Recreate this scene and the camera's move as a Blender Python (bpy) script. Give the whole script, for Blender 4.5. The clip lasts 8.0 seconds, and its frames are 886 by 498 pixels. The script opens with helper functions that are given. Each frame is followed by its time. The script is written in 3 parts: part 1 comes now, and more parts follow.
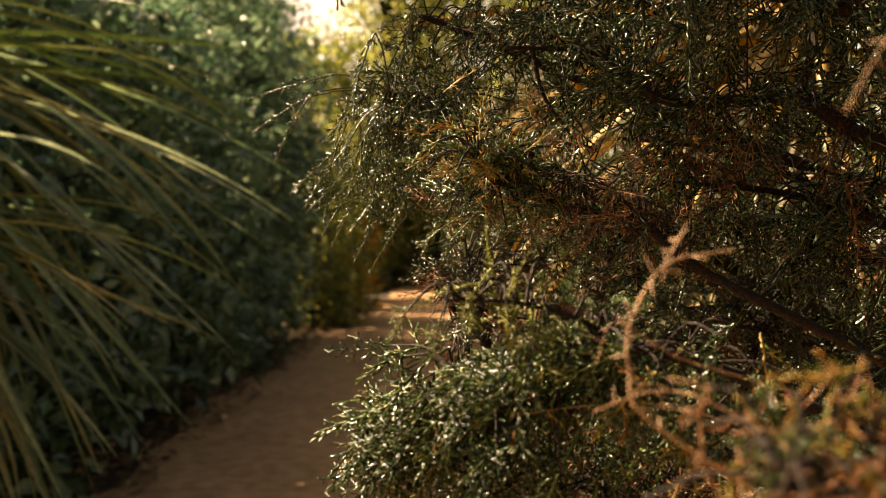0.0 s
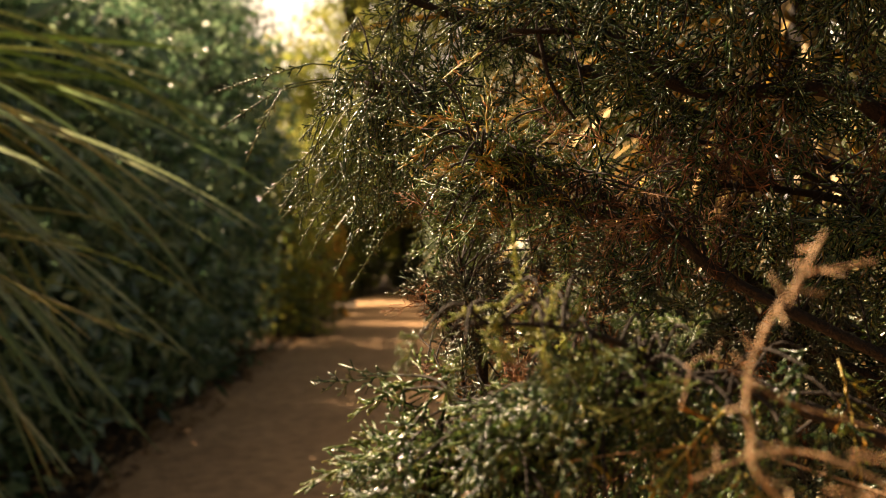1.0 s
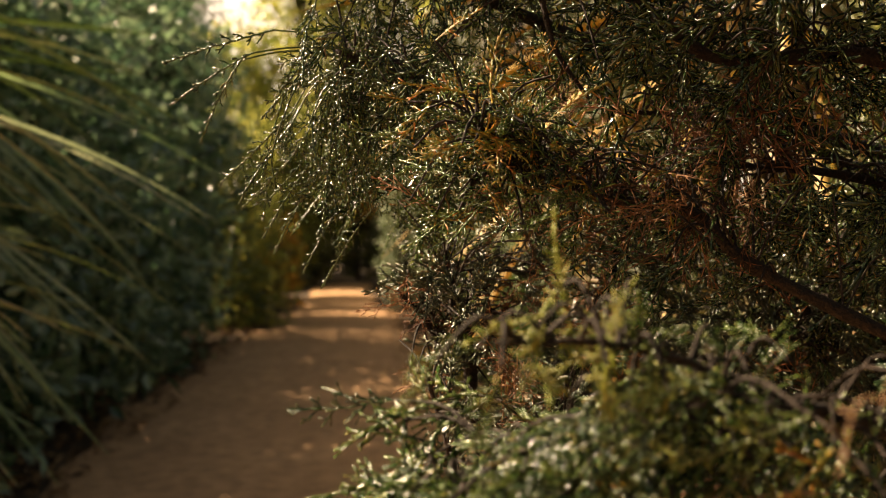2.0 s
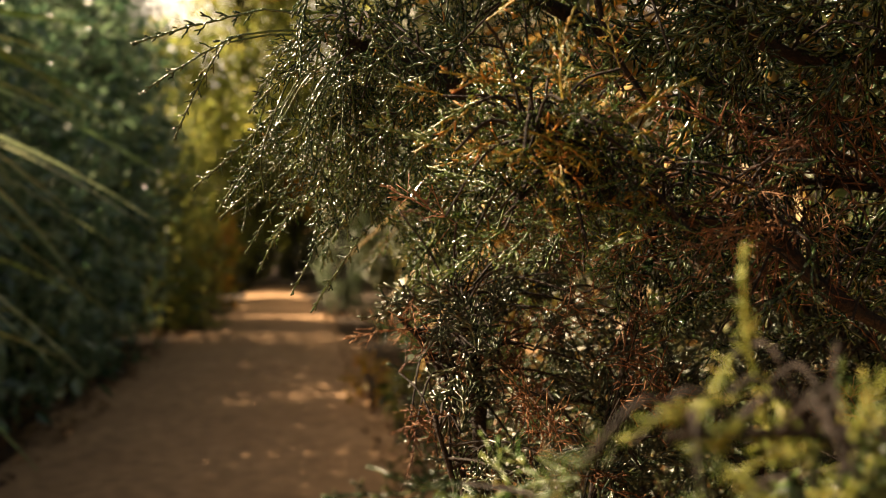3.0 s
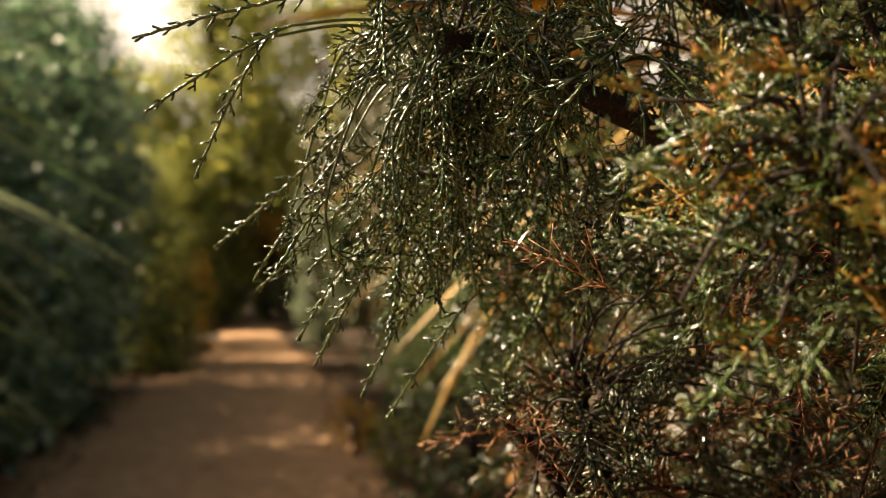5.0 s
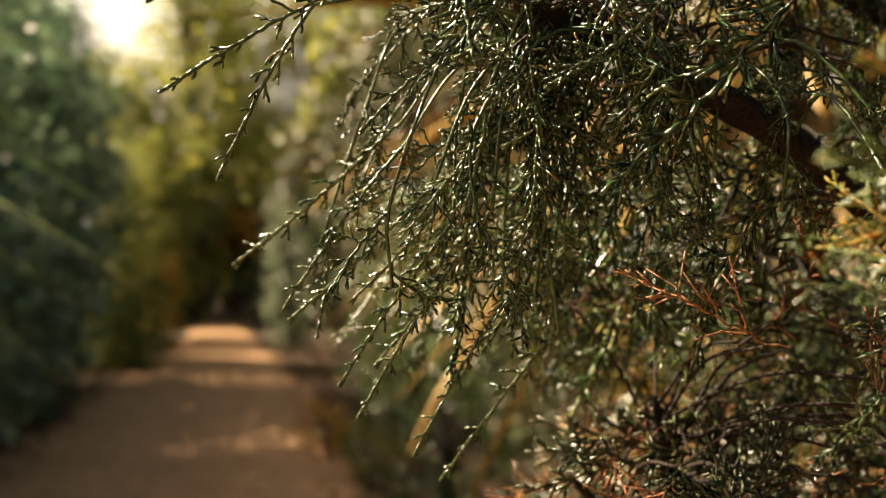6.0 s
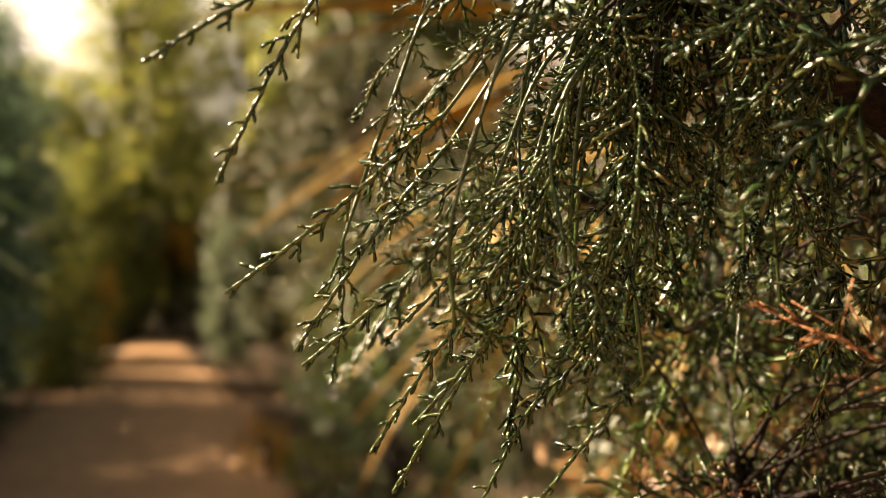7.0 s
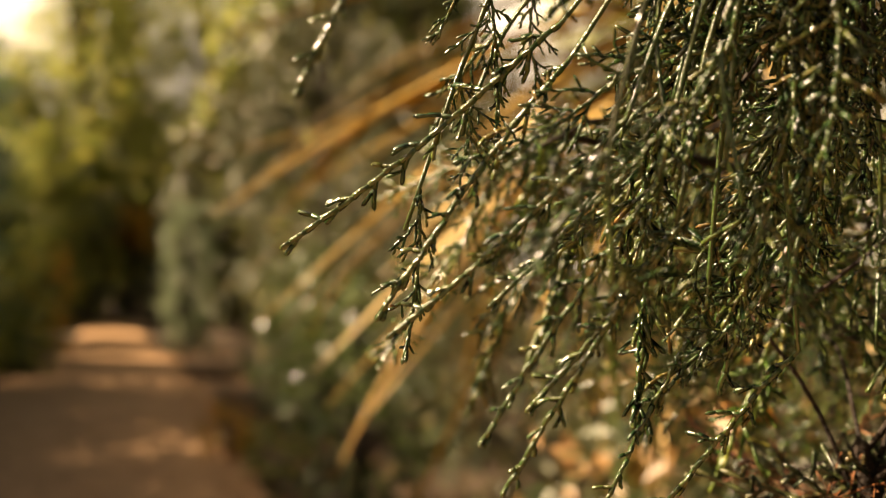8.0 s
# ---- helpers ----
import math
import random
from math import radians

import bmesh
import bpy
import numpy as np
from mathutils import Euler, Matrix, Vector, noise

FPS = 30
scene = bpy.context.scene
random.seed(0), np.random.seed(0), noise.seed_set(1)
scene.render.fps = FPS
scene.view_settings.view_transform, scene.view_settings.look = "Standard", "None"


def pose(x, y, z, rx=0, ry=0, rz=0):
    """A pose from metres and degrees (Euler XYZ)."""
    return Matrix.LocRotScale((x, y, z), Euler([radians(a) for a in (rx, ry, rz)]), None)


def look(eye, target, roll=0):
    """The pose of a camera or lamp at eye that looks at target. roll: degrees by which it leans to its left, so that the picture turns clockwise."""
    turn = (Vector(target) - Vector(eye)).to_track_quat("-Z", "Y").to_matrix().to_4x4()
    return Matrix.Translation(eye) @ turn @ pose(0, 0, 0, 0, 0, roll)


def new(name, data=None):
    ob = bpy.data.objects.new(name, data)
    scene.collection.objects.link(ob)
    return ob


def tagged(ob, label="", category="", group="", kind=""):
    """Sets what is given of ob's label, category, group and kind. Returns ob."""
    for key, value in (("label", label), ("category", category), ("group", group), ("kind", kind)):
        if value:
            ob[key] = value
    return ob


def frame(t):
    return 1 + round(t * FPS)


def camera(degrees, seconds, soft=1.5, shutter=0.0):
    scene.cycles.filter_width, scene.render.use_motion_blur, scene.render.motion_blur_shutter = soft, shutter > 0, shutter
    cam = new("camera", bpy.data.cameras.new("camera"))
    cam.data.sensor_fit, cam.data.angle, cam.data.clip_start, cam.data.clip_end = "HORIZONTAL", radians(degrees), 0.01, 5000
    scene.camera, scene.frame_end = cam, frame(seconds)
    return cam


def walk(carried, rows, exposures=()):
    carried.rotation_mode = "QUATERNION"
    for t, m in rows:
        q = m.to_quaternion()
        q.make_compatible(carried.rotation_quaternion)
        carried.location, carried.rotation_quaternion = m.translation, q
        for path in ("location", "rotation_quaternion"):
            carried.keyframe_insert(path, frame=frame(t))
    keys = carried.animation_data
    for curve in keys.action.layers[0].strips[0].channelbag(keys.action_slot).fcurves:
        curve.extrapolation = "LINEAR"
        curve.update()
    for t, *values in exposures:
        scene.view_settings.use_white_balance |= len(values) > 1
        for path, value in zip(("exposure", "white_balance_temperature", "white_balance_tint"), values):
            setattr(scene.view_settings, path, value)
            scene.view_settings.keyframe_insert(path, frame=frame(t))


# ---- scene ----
# ---------------------------------------------------------------- camera
cam = camera(47.8, 8.0, soft=0.7)
PATH = [
    (0, (-0.003, -0.021, 1.301), (-0.005, 1.979, 1.292), -0.5),
    (0.5, (-0.012, 0.027, 1.301), (0.006, 2.027, 1.307), -0.5),
    (1, (-0.027, 0.084, 1.303), (0.041, 2.083, 1.308), -0.9),
    (1.5, (-0.036, 0.132, 1.303), (0.084, 2.129, 1.284), -2.0),
    (1.7, (-0.041, 0.154, 1.304), (0.095, 2.149, 1.282), -2.0),
    (2.8, (-0.076, 0.286, 1.316), (0.176, 2.27, 1.302), -0.4),
    (3, (-0.09, 0.304, 1.318), (0.197, 2.284, 1.302), -0.6),
    (3.5, (-0.107, 0.347, 1.323), (0.224, 2.319, 1.319), -1.2),
    (4, (-0.119, 0.4, 1.328), (0.219, 2.371, 1.366), -1.3),
    (4.5, (-0.127, 0.457, 1.329), (0.226, 2.426, 1.366), -1.5),
    (5, (-0.136, 0.513, 1.339), (0.204, 2.483, 1.392), -1.5),
    (5.2, (-0.14, 0.529, 1.34), (0.18, 2.502, 1.391), -1.6),
    (6.3, (-0.163, 0.639, 1.353), (0.261, 2.593, 1.416), 0.5),
    (6.5, (-0.163, 0.655, 1.353), (0.264, 2.608, 1.435), 0.8),
    (7, (-0.178, 0.699, 1.356), (0.335, 2.63, 1.442), -0.2),
    (7.5, (-0.192, 0.73, 1.353), (0.394, 2.641, 1.42), -0.8),
    (8, (-0.199, 0.767, 1.349), (0.393, 2.676, 1.402), -0.1),
]
walk(cam, [(t, look(e, a, r)) for t, e, a, r in PATH], [(0.0, 2.13, 9800, 16), (3.5, 2.06, 8800, 13), (5.5, 2.13, 8200, 12), (6.6, 2.27, 8400, 13), (8.0, 2.14, 9900, 15)])

# the conifer, and the inner twig of it on whose depth the lens is focused
conifer = new("conifer_shrub")
conifer.location = (0.85, 0.75, 0.0)
inner_twig = new("twig", bpy.data.meshes.new("twig"))
inner_twig.parent = conifer
inner_twig.location = (-0.30, 0.06, 1.34)
cam.data.dof.use_dof = True
cam.data.dof.focus_object = inner_twig
cam.data.dof.aperture_fstop = 8.2

# ---------------------------------------------------------------- world and sun
SUN_AZ, SUN_EL = radians(63), radians(38)      # azimuth to the left of the way ahead
world = bpy.data.worlds.new("sky")
scene.world = world
world.use_nodes = True
wn = world.node_tree.nodes
sky = wn.new("ShaderNodeTexSky")
sky.sky_type = "NISHITA"
sky.sun_disc = False
sky.sun_elevation = SUN_EL
sky.sun_rotation = -SUN_AZ
sky.dust_density = 10.0
sky.air_density = 1.8
world.node_tree.links.new(sky.outputs[0], wn["Background"].inputs[0])
wn["Background"].inputs[1].default_value = 0.032
sun_data = bpy.data.lights.new("sun", "SUN")
sun_data.energy = 5.0
sun_data.angle = radians(0.53)
sun_data.color = (1.0, 0.89, 0.75)
sun = new("sun", sun_data)
to_sun = Vector((-math.sin(SUN_AZ) * math.cos(SUN_EL), math.cos(SUN_AZ) * math.cos(SUN_EL), math.sin(SUN_EL)))
sun.matrix_world = look(to_sun * 50, (0, 0, 0))


# ---------------------------------------------------------------- materials
def material(name, colours, rough=0.5, scale=30.0, translucent=0.0, bump=0.0, bump_scale=400.0, spec=0.5, per="object", blotch=0.55, apart=0.75):
    """Colours spread by a random value per object or island, broken up by noise at two scales."""
    m = bpy.data.materials.new(name)
    m.use_nodes = True
    n, l = m.node_tree.nodes, m.node_tree.links
    b, out = n["Principled BSDF"], n["Material Output"]
    tex = n.new("ShaderNodeTexCoord")
    noise1 = n.new("ShaderNodeTexNoise")
    noise1.inputs["Scale"].default_value = scale
    noise1.inputs["Detail"].default_value = 4
    l.new(tex.outputs["Object"], noise1.inputs["Vector"])
    noise2 = n.new("ShaderNodeTexNoise")
    noise2.inputs["Scale"].default_value = scale * 9
    noise2.inputs["Detail"].default_value = 2
    l.new(tex.outputs["Object"], noise2.inputs["Vector"])
    src = n.new("ShaderNodeObjectInfo").outputs["Random"] if per == "object" else n.new("ShaderNodeNewGeometry").outputs["Random Per Island"]
    mix = n.new("ShaderNodeMath")
    mix.operation = "MULTIPLY_ADD"
    l.new(noise1.outputs["Fac"], mix.inputs[0])
    mix.inputs[1].default_value = blotch
    spread = n.new("ShaderNodeMath")
    spread.operation = "MULTIPLY_ADD"
    l.new(src, spread.inputs[0])
    spread.inputs[1].default_value = apart if per != "none" else 0.0
    spread.inputs[2].default_value = 0.5 - blotch / 2 - apart / 2 - 0.02
    l.new(spread.outputs[0], mix.inputs[2])
    ramp = n.new("ShaderNodeValToRGB")
    e = ramp.color_ramp.elements
    while len(e) < len(colours):
        e.new(0.5)
    for i, c in enumerate(colours):
        e[i].position = i / (len(colours) - 1)
        e[i].color = (*c, 1)
    l.new(mix.outputs[0], ramp.inputs[0])
    fine = n.new("ShaderNodeMix")
    fine.data_type = "RGBA"
    fine.blend_type = "MULTIPLY"
    fine.inputs["Factor"].default_value = 0.45
    l.new(ramp.outputs[0], fine.inputs["A"])
    grey = n.new("ShaderNodeMapRange")
    grey.inputs["From Min"].default_value, grey.inputs["From Max"].default_value = 0.3, 0.7
    grey.inputs["To Min"].default_value, grey.inputs["To Max"].default_value = 0.35, 1.5
    l.new(noise2.outputs["Fac"], grey.inputs["Value"])
    l.new(grey.outputs[0], fine.inputs["B"])
    colour = fine.outputs["Result"]
    l.new(colour, b.inputs["Base Color"])
    b.inputs["Roughness"].default_value = rough
    b.inputs["Specular IOR Level"].default_value = spec
    if bump:
        bump_noise = n.new("ShaderNodeTexNoise")
        bump_noise.inputs["Scale"].default_value = bump_scale
        bump_noise.inputs["Detail"].default_value = 5
        l.new(tex.outputs["Object"], bump_noise.inputs["Vector"])
        bn = n.new("ShaderNodeBump")
        bn.inputs["Strength"].default_value = bump
        bn.inputs["Distance"].default_value = 1.0 / bump_scale
        l.new(bump_noise.outputs["Fac"], bn.inputs["Height"])
        l.new(bn.outputs[0], b.inputs["Normal"])
    if translucent:
        tr = n.new("ShaderNodeBsdfTranslucent")
        l.new(colour, tr.inputs["Color"])
        sh = n.new("ShaderNodeMixShader")
        sh.inputs[0].default_value = translucent
        l.new(b.outputs[0], sh.inputs[1])
        l.new(tr.outputs[0], sh.inputs[2])
        l.new(sh.outputs[0], out.inputs["Surface"])
    return m


M_SHOOT = material("cypress_shoot", [(0.004, 0.016, 0.006), (0.010, 0.034, 0.010), (0.024, 0.056, 0.014), (0.070, 0.078, 0.018), (0.28, 0.11, 0.034)], 0.25, 60, 0.13, 0.45, 900, 0.7, "island", blotch=0.7, apart=0.6)
# darkened copy of the shoot colours, painting the crown's inner shade
M_SHADE_SHOOT = material("shade_dark_shoot", [(0.008, 0.020, 0.007), (0.020, 0.038, 0.011), (0.050, 0.050, 0.017), (0.12, 0.062, 0.024)], 0.30, 50, 0.03, 0.4, 900, 0.7, "island", blotch=0.7, apart=0.6)
M_FRESH = material("fresh_shoot", [(0.014, 0.044, 0.011), (0.036, 0.084, 0.017), (0.095, 0.135, 0.026), (0.30, 0.18, 0.045)], 0.27, 50, 0.2, 0.45, 900, 0.7, "island", blotch=0.8, apart=0.6)
M_YELLOW = material("yellow_shoot", [(0.06, 0.11, 0.018), (0.14, 0.19, 0.028), (0.29, 0.28, 0.055), (0.44, 0.29, 0.08)], 0.38, 45, 0.3, 0.4, 700, 0.5, "island", blotch=0.9, apart=0.6)
M_BRONZE = material("bronze_leaf", [(0.014, 0.030, 0.009), (0.035, 0.050, 0.012), (0.09, 0.065, 0.018), (0.22, 0.11, 0.035), (0.26, 0.16, 0.08)], 0.4, 20, 0.3, 0.2, 300, 0.5, "island")
M_GOLD = material("golden_shoot", [(0.04, 0.09, 0.014), (0.12, 0.15, 0.020), (0.30, 0.22, 0.030), (0.48, 0.20, 0.035), (0.48, 0.13, 0.030)], 0.36, 45, 0.28, 0.4, 900, 0.5, "island", blotch=1.0, apart=0.6)
M_DEAD = material("dead_shoot", [(0.05, 0.020, 0.011), (0.14, 0.052, 0.022), (0.25, 0.095, 0.038), (0.37, 0.22, 0.12)], 0.55, 40, 0.15, 0.7, 600, 0.3)
M_TWIG = material("dry_twig", [(0.15, 0.080, 0.038), (0.28, 0.155, 0.078), (0.46, 0.32, 0.20)], 0.6, 60, 0.0, 0.8, 700, 0.35)
M_BARK = material("cypress_bark", [(0.010, 0.006, 0.004), (0.026, 0.015, 0.010), (0.070, 0.044, 0.030)], 0.8, 55, 0.0, 1.0, 260, 0.25, "none", blotch=1.2)
M_STRAP = material("strap_leaf", [(0.09, 0.16, 0.055), (0.18, 0.26, 0.10), (0.30, 0.36, 0.17), (0.44, 0.46, 0.27), (0.52, 0.42, 0.14)], 0.36, 6, 0.45, 0.2, 120, 0.5)
M_DRYSTRAP = material("dry_strap_leaf", [(0.07, 0.045, 0.008), (0.19, 0.115, 0.016), (0.34, 0.20, 0.030), (0.50, 0.38, 0.20)], 0.5, 6, 0.42, 0.2, 120, 0.5)
M_HEDGE = material("hedge_leaf", [(0.026, 0.066, 0.034), (0.072, 0.145, 0.076), (0.17, 0.26, 0.145), (0.35, 0.43, 0.27)], 0.27, 3, 0.42, 0.1, 80, 1.0, "island")
M_OLIVE = material("olive_leaf", [(0.09, 0.13, 0.030), (0.19, 0.225, 0.050), (0.31, 0.32, 0.080), (0.46, 0.37, 0.10)], 0.42, 2, 0.55, 0.1, 80, 0.4, "island")
M_AUTUMN = material("autumn_leaf", [(0.22, 0.16, 0.02), (0.40, 0.26, 0.03), (0.45, 0.20, 0.03), (0.50, 0.13, 0.05)], 0.5, 2, 0.4, 0.1, 80, 0.4, "island")
M_YOUNG = material("yellow_green_leaf", [(0.10, 0.15, 0.025), (0.22, 0.24, 0.04), (0.38, 0.33, 0.08), (0.50, 0.30, 0.12)], 0.42, 30, 0.3, 0.2, 300, 0.5, "island")
M_SAGE = material("sage_leaf", [(0.065, 0.105, 0.045), (0.12, 0.165, 0.075), (0.19, 0.23, 0.115)], 0.55, 3, 0.2, 0.1, 80, 0.4, "island")
M_GLOSS = material("glossy_leaf", [(0.03, 0.06, 0.016), (0.06, 0.095, 0.024), (0.12, 0.14, 0.045)], 0.27, 3, 0.2, 0.0, 80, 0.8, "island")
# leaf colours darkened so that the shade is painted into them
M_SHADED_LEAF = material("shaded_leaf", [(0.018, 0.030, 0.010), (0.040, 0.055, 0.016), (0.075, 0.075, 0.025), (0.13, 0.08, 0.03)], 0.50, 4, 0.18, 0.1, 80, 0.3, "island")
M_LITTER = material("fallen_leaf", [(0.07, 0.035, 0.018), (0.15, 0.075, 0.03), (0.26, 0.14, 0.06), (0.38, 0.25, 0.13)], 0.7, 5, 0.1, 0.2, 120, 0.3, "island")
M_PATH = material("sandy_path", [(0.32, 0.185, 0.100), (0.46, 0.280, 0.156), (0.58, 0.37, 0.22)], 0.92, 1.1, 0.0, 0.8, 45, 0.2, "none")
M_SOIL = material("leafy_soil", [(0.035, 0.022, 0.013), (0.075, 0.047, 0.027), (0.13, 0.088, 0.052)], 0.95, 1.5, 0.0, 1.0, 30, 0.2, "none")
M_PALE = material("pale_bark", [(0.30, 0.26, 0.18), (0.46, 0.41, 0.30), (0.55, 0.50, 0.40)], 0.7, 20, 0.0, 0.8, 150, 0.3, "none")


# ---------------------------------------------------------------- builders
class Soup:
    """Collects vertices and faces, then becomes one mesh."""

    def __init__(self):
        self.v, self.f, self.n = [], [], 0

    def add(self, v, f):
        self.v.append(np.asarray(v, float))
        self.f.append(np.asarray(f, int) + self.n)
        self.n += len(v)

    def tube(self, pts, radii, sides=5, knobs=0.0, phase=0.0, scales=0.0):
        pts = np.asarray(pts, float)
        if scales:                      # overlapping scale leaves: each ring flares, then steps in
            radii = np.repeat(radii, 2)[:-1]
            pts = np.concatenate([pts[:1], np.stack([pts[:-1] + 0.88 * np.diff(pts, axis=0), pts[1:]], 1).reshape(-1, 3)])
        k = len(pts)
        d = np.gradient(pts, axis=0)
        d /= np.linalg.norm(d, axis=1)[:, None] + 1e-12
        ref = np.array((0.31, 0.17, 0.93)) if abs(d[0][2]) < 0.8 else np.array((0.93, 0.31, 0.17))
        u = np.cross(d, ref)
        u /= np.linalg.norm(u, axis=1)[:, None] + 1e-12
        w = np.cross(d, u)
        r = np.broadcast_to(np.asarray(radii, float), (k,)).copy()
        if scales:
            r *= 1 + scales * np.where(np.arange(k) % 2, 1, -0.75)
        elif knobs:
            r *= 1 + knobs * np.where(np.arange(k) % 2, 1, -1)
        a = phase + np.arange(sides) * 2 * np.pi / sides
        twist = (np.arange(k) // 2 % 2 if scales else np.arange(k) % 2)[:, None] * (np.pi / sides if knobs else 0)
        ca, sa = np.cos(a[None] + twist), np.sin(a[None] + twist)
        ring = pts[:, None] + r[:, None, None] * (ca[..., None] * u[:, None] + sa[..., None] * w[:, None])
        v = np.concatenate([ring.reshape(-1, 3), pts[-1:] + d[-1:] * r[-1] * 1.2])
        i = np.arange(k - 1)[:, None] * sides + np.arange(sides)[None]
        j = np.arange(k - 1)[:, None] * sides + (np.arange(sides)[None] + 1) % sides
        q = np.stack([i, j, j + sides, i + sides], -1).reshape(-1, 4)
        tri = np.concatenate([q[:, [0, 1, 2]], q[:, [0, 2, 3]]])
        last = (k - 1) * sides
        cap = np.array([(last + s, last + (s + 1) % sides, k * sides) for s in range(sides)])
        self.add(v, np.concatenate([tri, cap]))

    def mesh(self, name, mat, smooth=True):
        v, f = np.concatenate(self.v), np.concatenate(self.f)
        me = bpy.data.meshes.new(name)
        me.vertices.add(len(v))
        me.vertices.foreach_set("co", v.astype(np.float32).ravel())
        me.loops.add(f.size)
        me.loops.foreach_set("vertex_index", f.astype(np.int32).ravel())
        me.polygons.add(len(f))
        me.polygons.foreach_set("loop_start", np.arange(0, f.size, 3, dtype=np.int32))
        me.update(calc_edges=True)
        me.polygons.foreach_set("use_smooth", np.full(len(f), smooth))
        me.materials.append(mat)
        return me


def part(name, mesh, parent, label="", m=None, kind=""):
    ob = new(name, mesh)
    ob.parent = parent
    if m is not None:
        ob.matrix_local = m
    return tagged(ob, label, kind=kind)


def unit(v):
    v = np.asarray(v, float)
    return v / (np.linalg.norm(v, axis=-1, keepdims=True) + 1e-12)


def smooth_line(points, per=6):
    """A rounded line through a few points (Catmull-Rom)."""
    p = np.asarray(points, float)
    p = np.concatenate([2 * p[:1] - p[1:2], p, 2 * p[-1:] - p[-2:-1]])
    out = []
    for i in range(1, len(p) - 2):
        for s in np.arange(per) / per:
            a, b, c, d = p[i - 1:i + 3]
            out.append(0.5 * (2 * b + (c - a) * s + (2 * a - 5 * b + 4 * c - d) * s * s + (3 * b - a - 3 * c + d) * s ** 3))
    out.append(p[-2])
    return np.array(out)


LEAF_V = np.array([(0, 0, 0), (0.45, 0.5, 0.05), (0.5, 0, -0.05), (0.45, -0.5, 0.05), (1, 0, -0.08)])
LEAF_F = np.array([(0, 2, 1), (2, 4, 1), (0, 3, 2), (3, 4, 2)])
FAR_LEAF_V = np.array([(0, 0, 0), (0.45, 0.5, 0.06), (0.45, -0.5, 0.06), (1, 0, -0.08)])
FAR_LEAF_F = np.array([(0, 2, 1), (2, 3, 1)])


def leaf_cloud(soup, pos, along, normal, length, width, far=False):
    """Many small pointed, folded leaves."""
    pos, along = np.asarray(pos), unit(along)
    side = unit(np.cross(normal, along))
    up = np.cross(along, side)
    n = len(pos)
    t = (FAR_LEAF_V if far else LEAF_V)[None]
    v = (pos[:, None] + t[..., 0:1] * along[:, None] * length[:, None, None] + t[..., 1:2] * side[:, None] * width[:, None, None]
         + t[..., 2:3] * up[:, None] * length[:, None, None])
    f = (FAR_LEAF_F if far else LEAF_F)[None] + (np.arange(n) * t.shape[1])[:, None, None]
    soup.add(v.reshape(-1, 3), f.reshape(-1, 3))


# ---------------------------------------------------------------- ground
def ground_sheet():
    s = Soup()
    xs = np.concatenate([-np.geomspace(1500, 8, 14), np.linspace(-7, 7, 57), np.geomspace(8, 1500, 14)])
    ys = np.concatenate([-np.geomspace(1500, 4, 12), np.linspace(-3, 40, 120), np.geomspace(42, 1500, 14)])
    gx, gy = np.meshgrid(xs, ys, indexing="ij")
    off = np.abs(gx + 0.65) - 1.45
    gz = -0.02 + 0.06 * np.clip(off, 0, 1) * (0.6 + 0.4 * np.sin(gx * 3.1 + gy * 2.3)) + 0.012 * np.sin(gx * 5 + gy * 1.7) * np.sin(gy * 4.3)
    v = np.stack([gx, gy, gz], -1).reshape(-1, 3)
    a, b = gx.shape
    i = (np.arange(a - 1)[:, None] * b + np.arange(b - 1)[None]).ravel()
    s.add(v, np.concatenate([np.stack([i, i + b, i + b + 1], -1), np.stack([i, i + b + 1, i + 1], -1)]))
    return tagged(new("ground", s.mesh("ground", M_SOIL)), "dark leafy soil beside the path", "ground", kind="structure")


def path_sheet():
    s = Soup()
    us, ys = np.linspace(0, 1, 40), np.concatenate([np.linspace(-40, -3.5, 60), np.linspace(-3, 16, 190), np.linspace(16.2, 30, 60)])
    gu, gy = np.meshgrid(us, ys, indexing="ij")
    left = -1.95 + 0.10 * np.sin(gy * 1.3) + 0.06 * np.sin(gy * 3.7) + 0.09 * np.clip(gy - 12.5, 0, 6)
    right = 0.62 + 0.10 * np.sin(gy * 1.1 + 1) + 0.05 * np.sin(gy * 4.1) - 0.055 * np.clip(gy - 14.5, 0, 10)
    gx = left + (right - left) * gu
    gz = 0.008 + 0.035 * np.sin(np.pi * gu) ** 0.7 - 0.03 * ((gu < 0.01) | (gu > 0.99)) + 0.006 * np.sin(gx * 7 + gy * 2.1) * np.sin(gy * 5.3 + gx)
    v = np.stack([gx, gy, gz], -1).reshape(-1, 3)
    a, b = gx.shape
    i = (np.arange(a - 1)[:, None] * b + np.arange(b - 1)[None]).ravel()
    s.add(v, np.concatenate([np.stack([i, i + b, i + b + 1], -1), np.stack([i, i + b + 1, i + 1], -1)]))
    return tagged(new("path", s.mesh("path", M_PATH)), "trodden sandy brown garden path in dappled shade", "path", kind="structure")


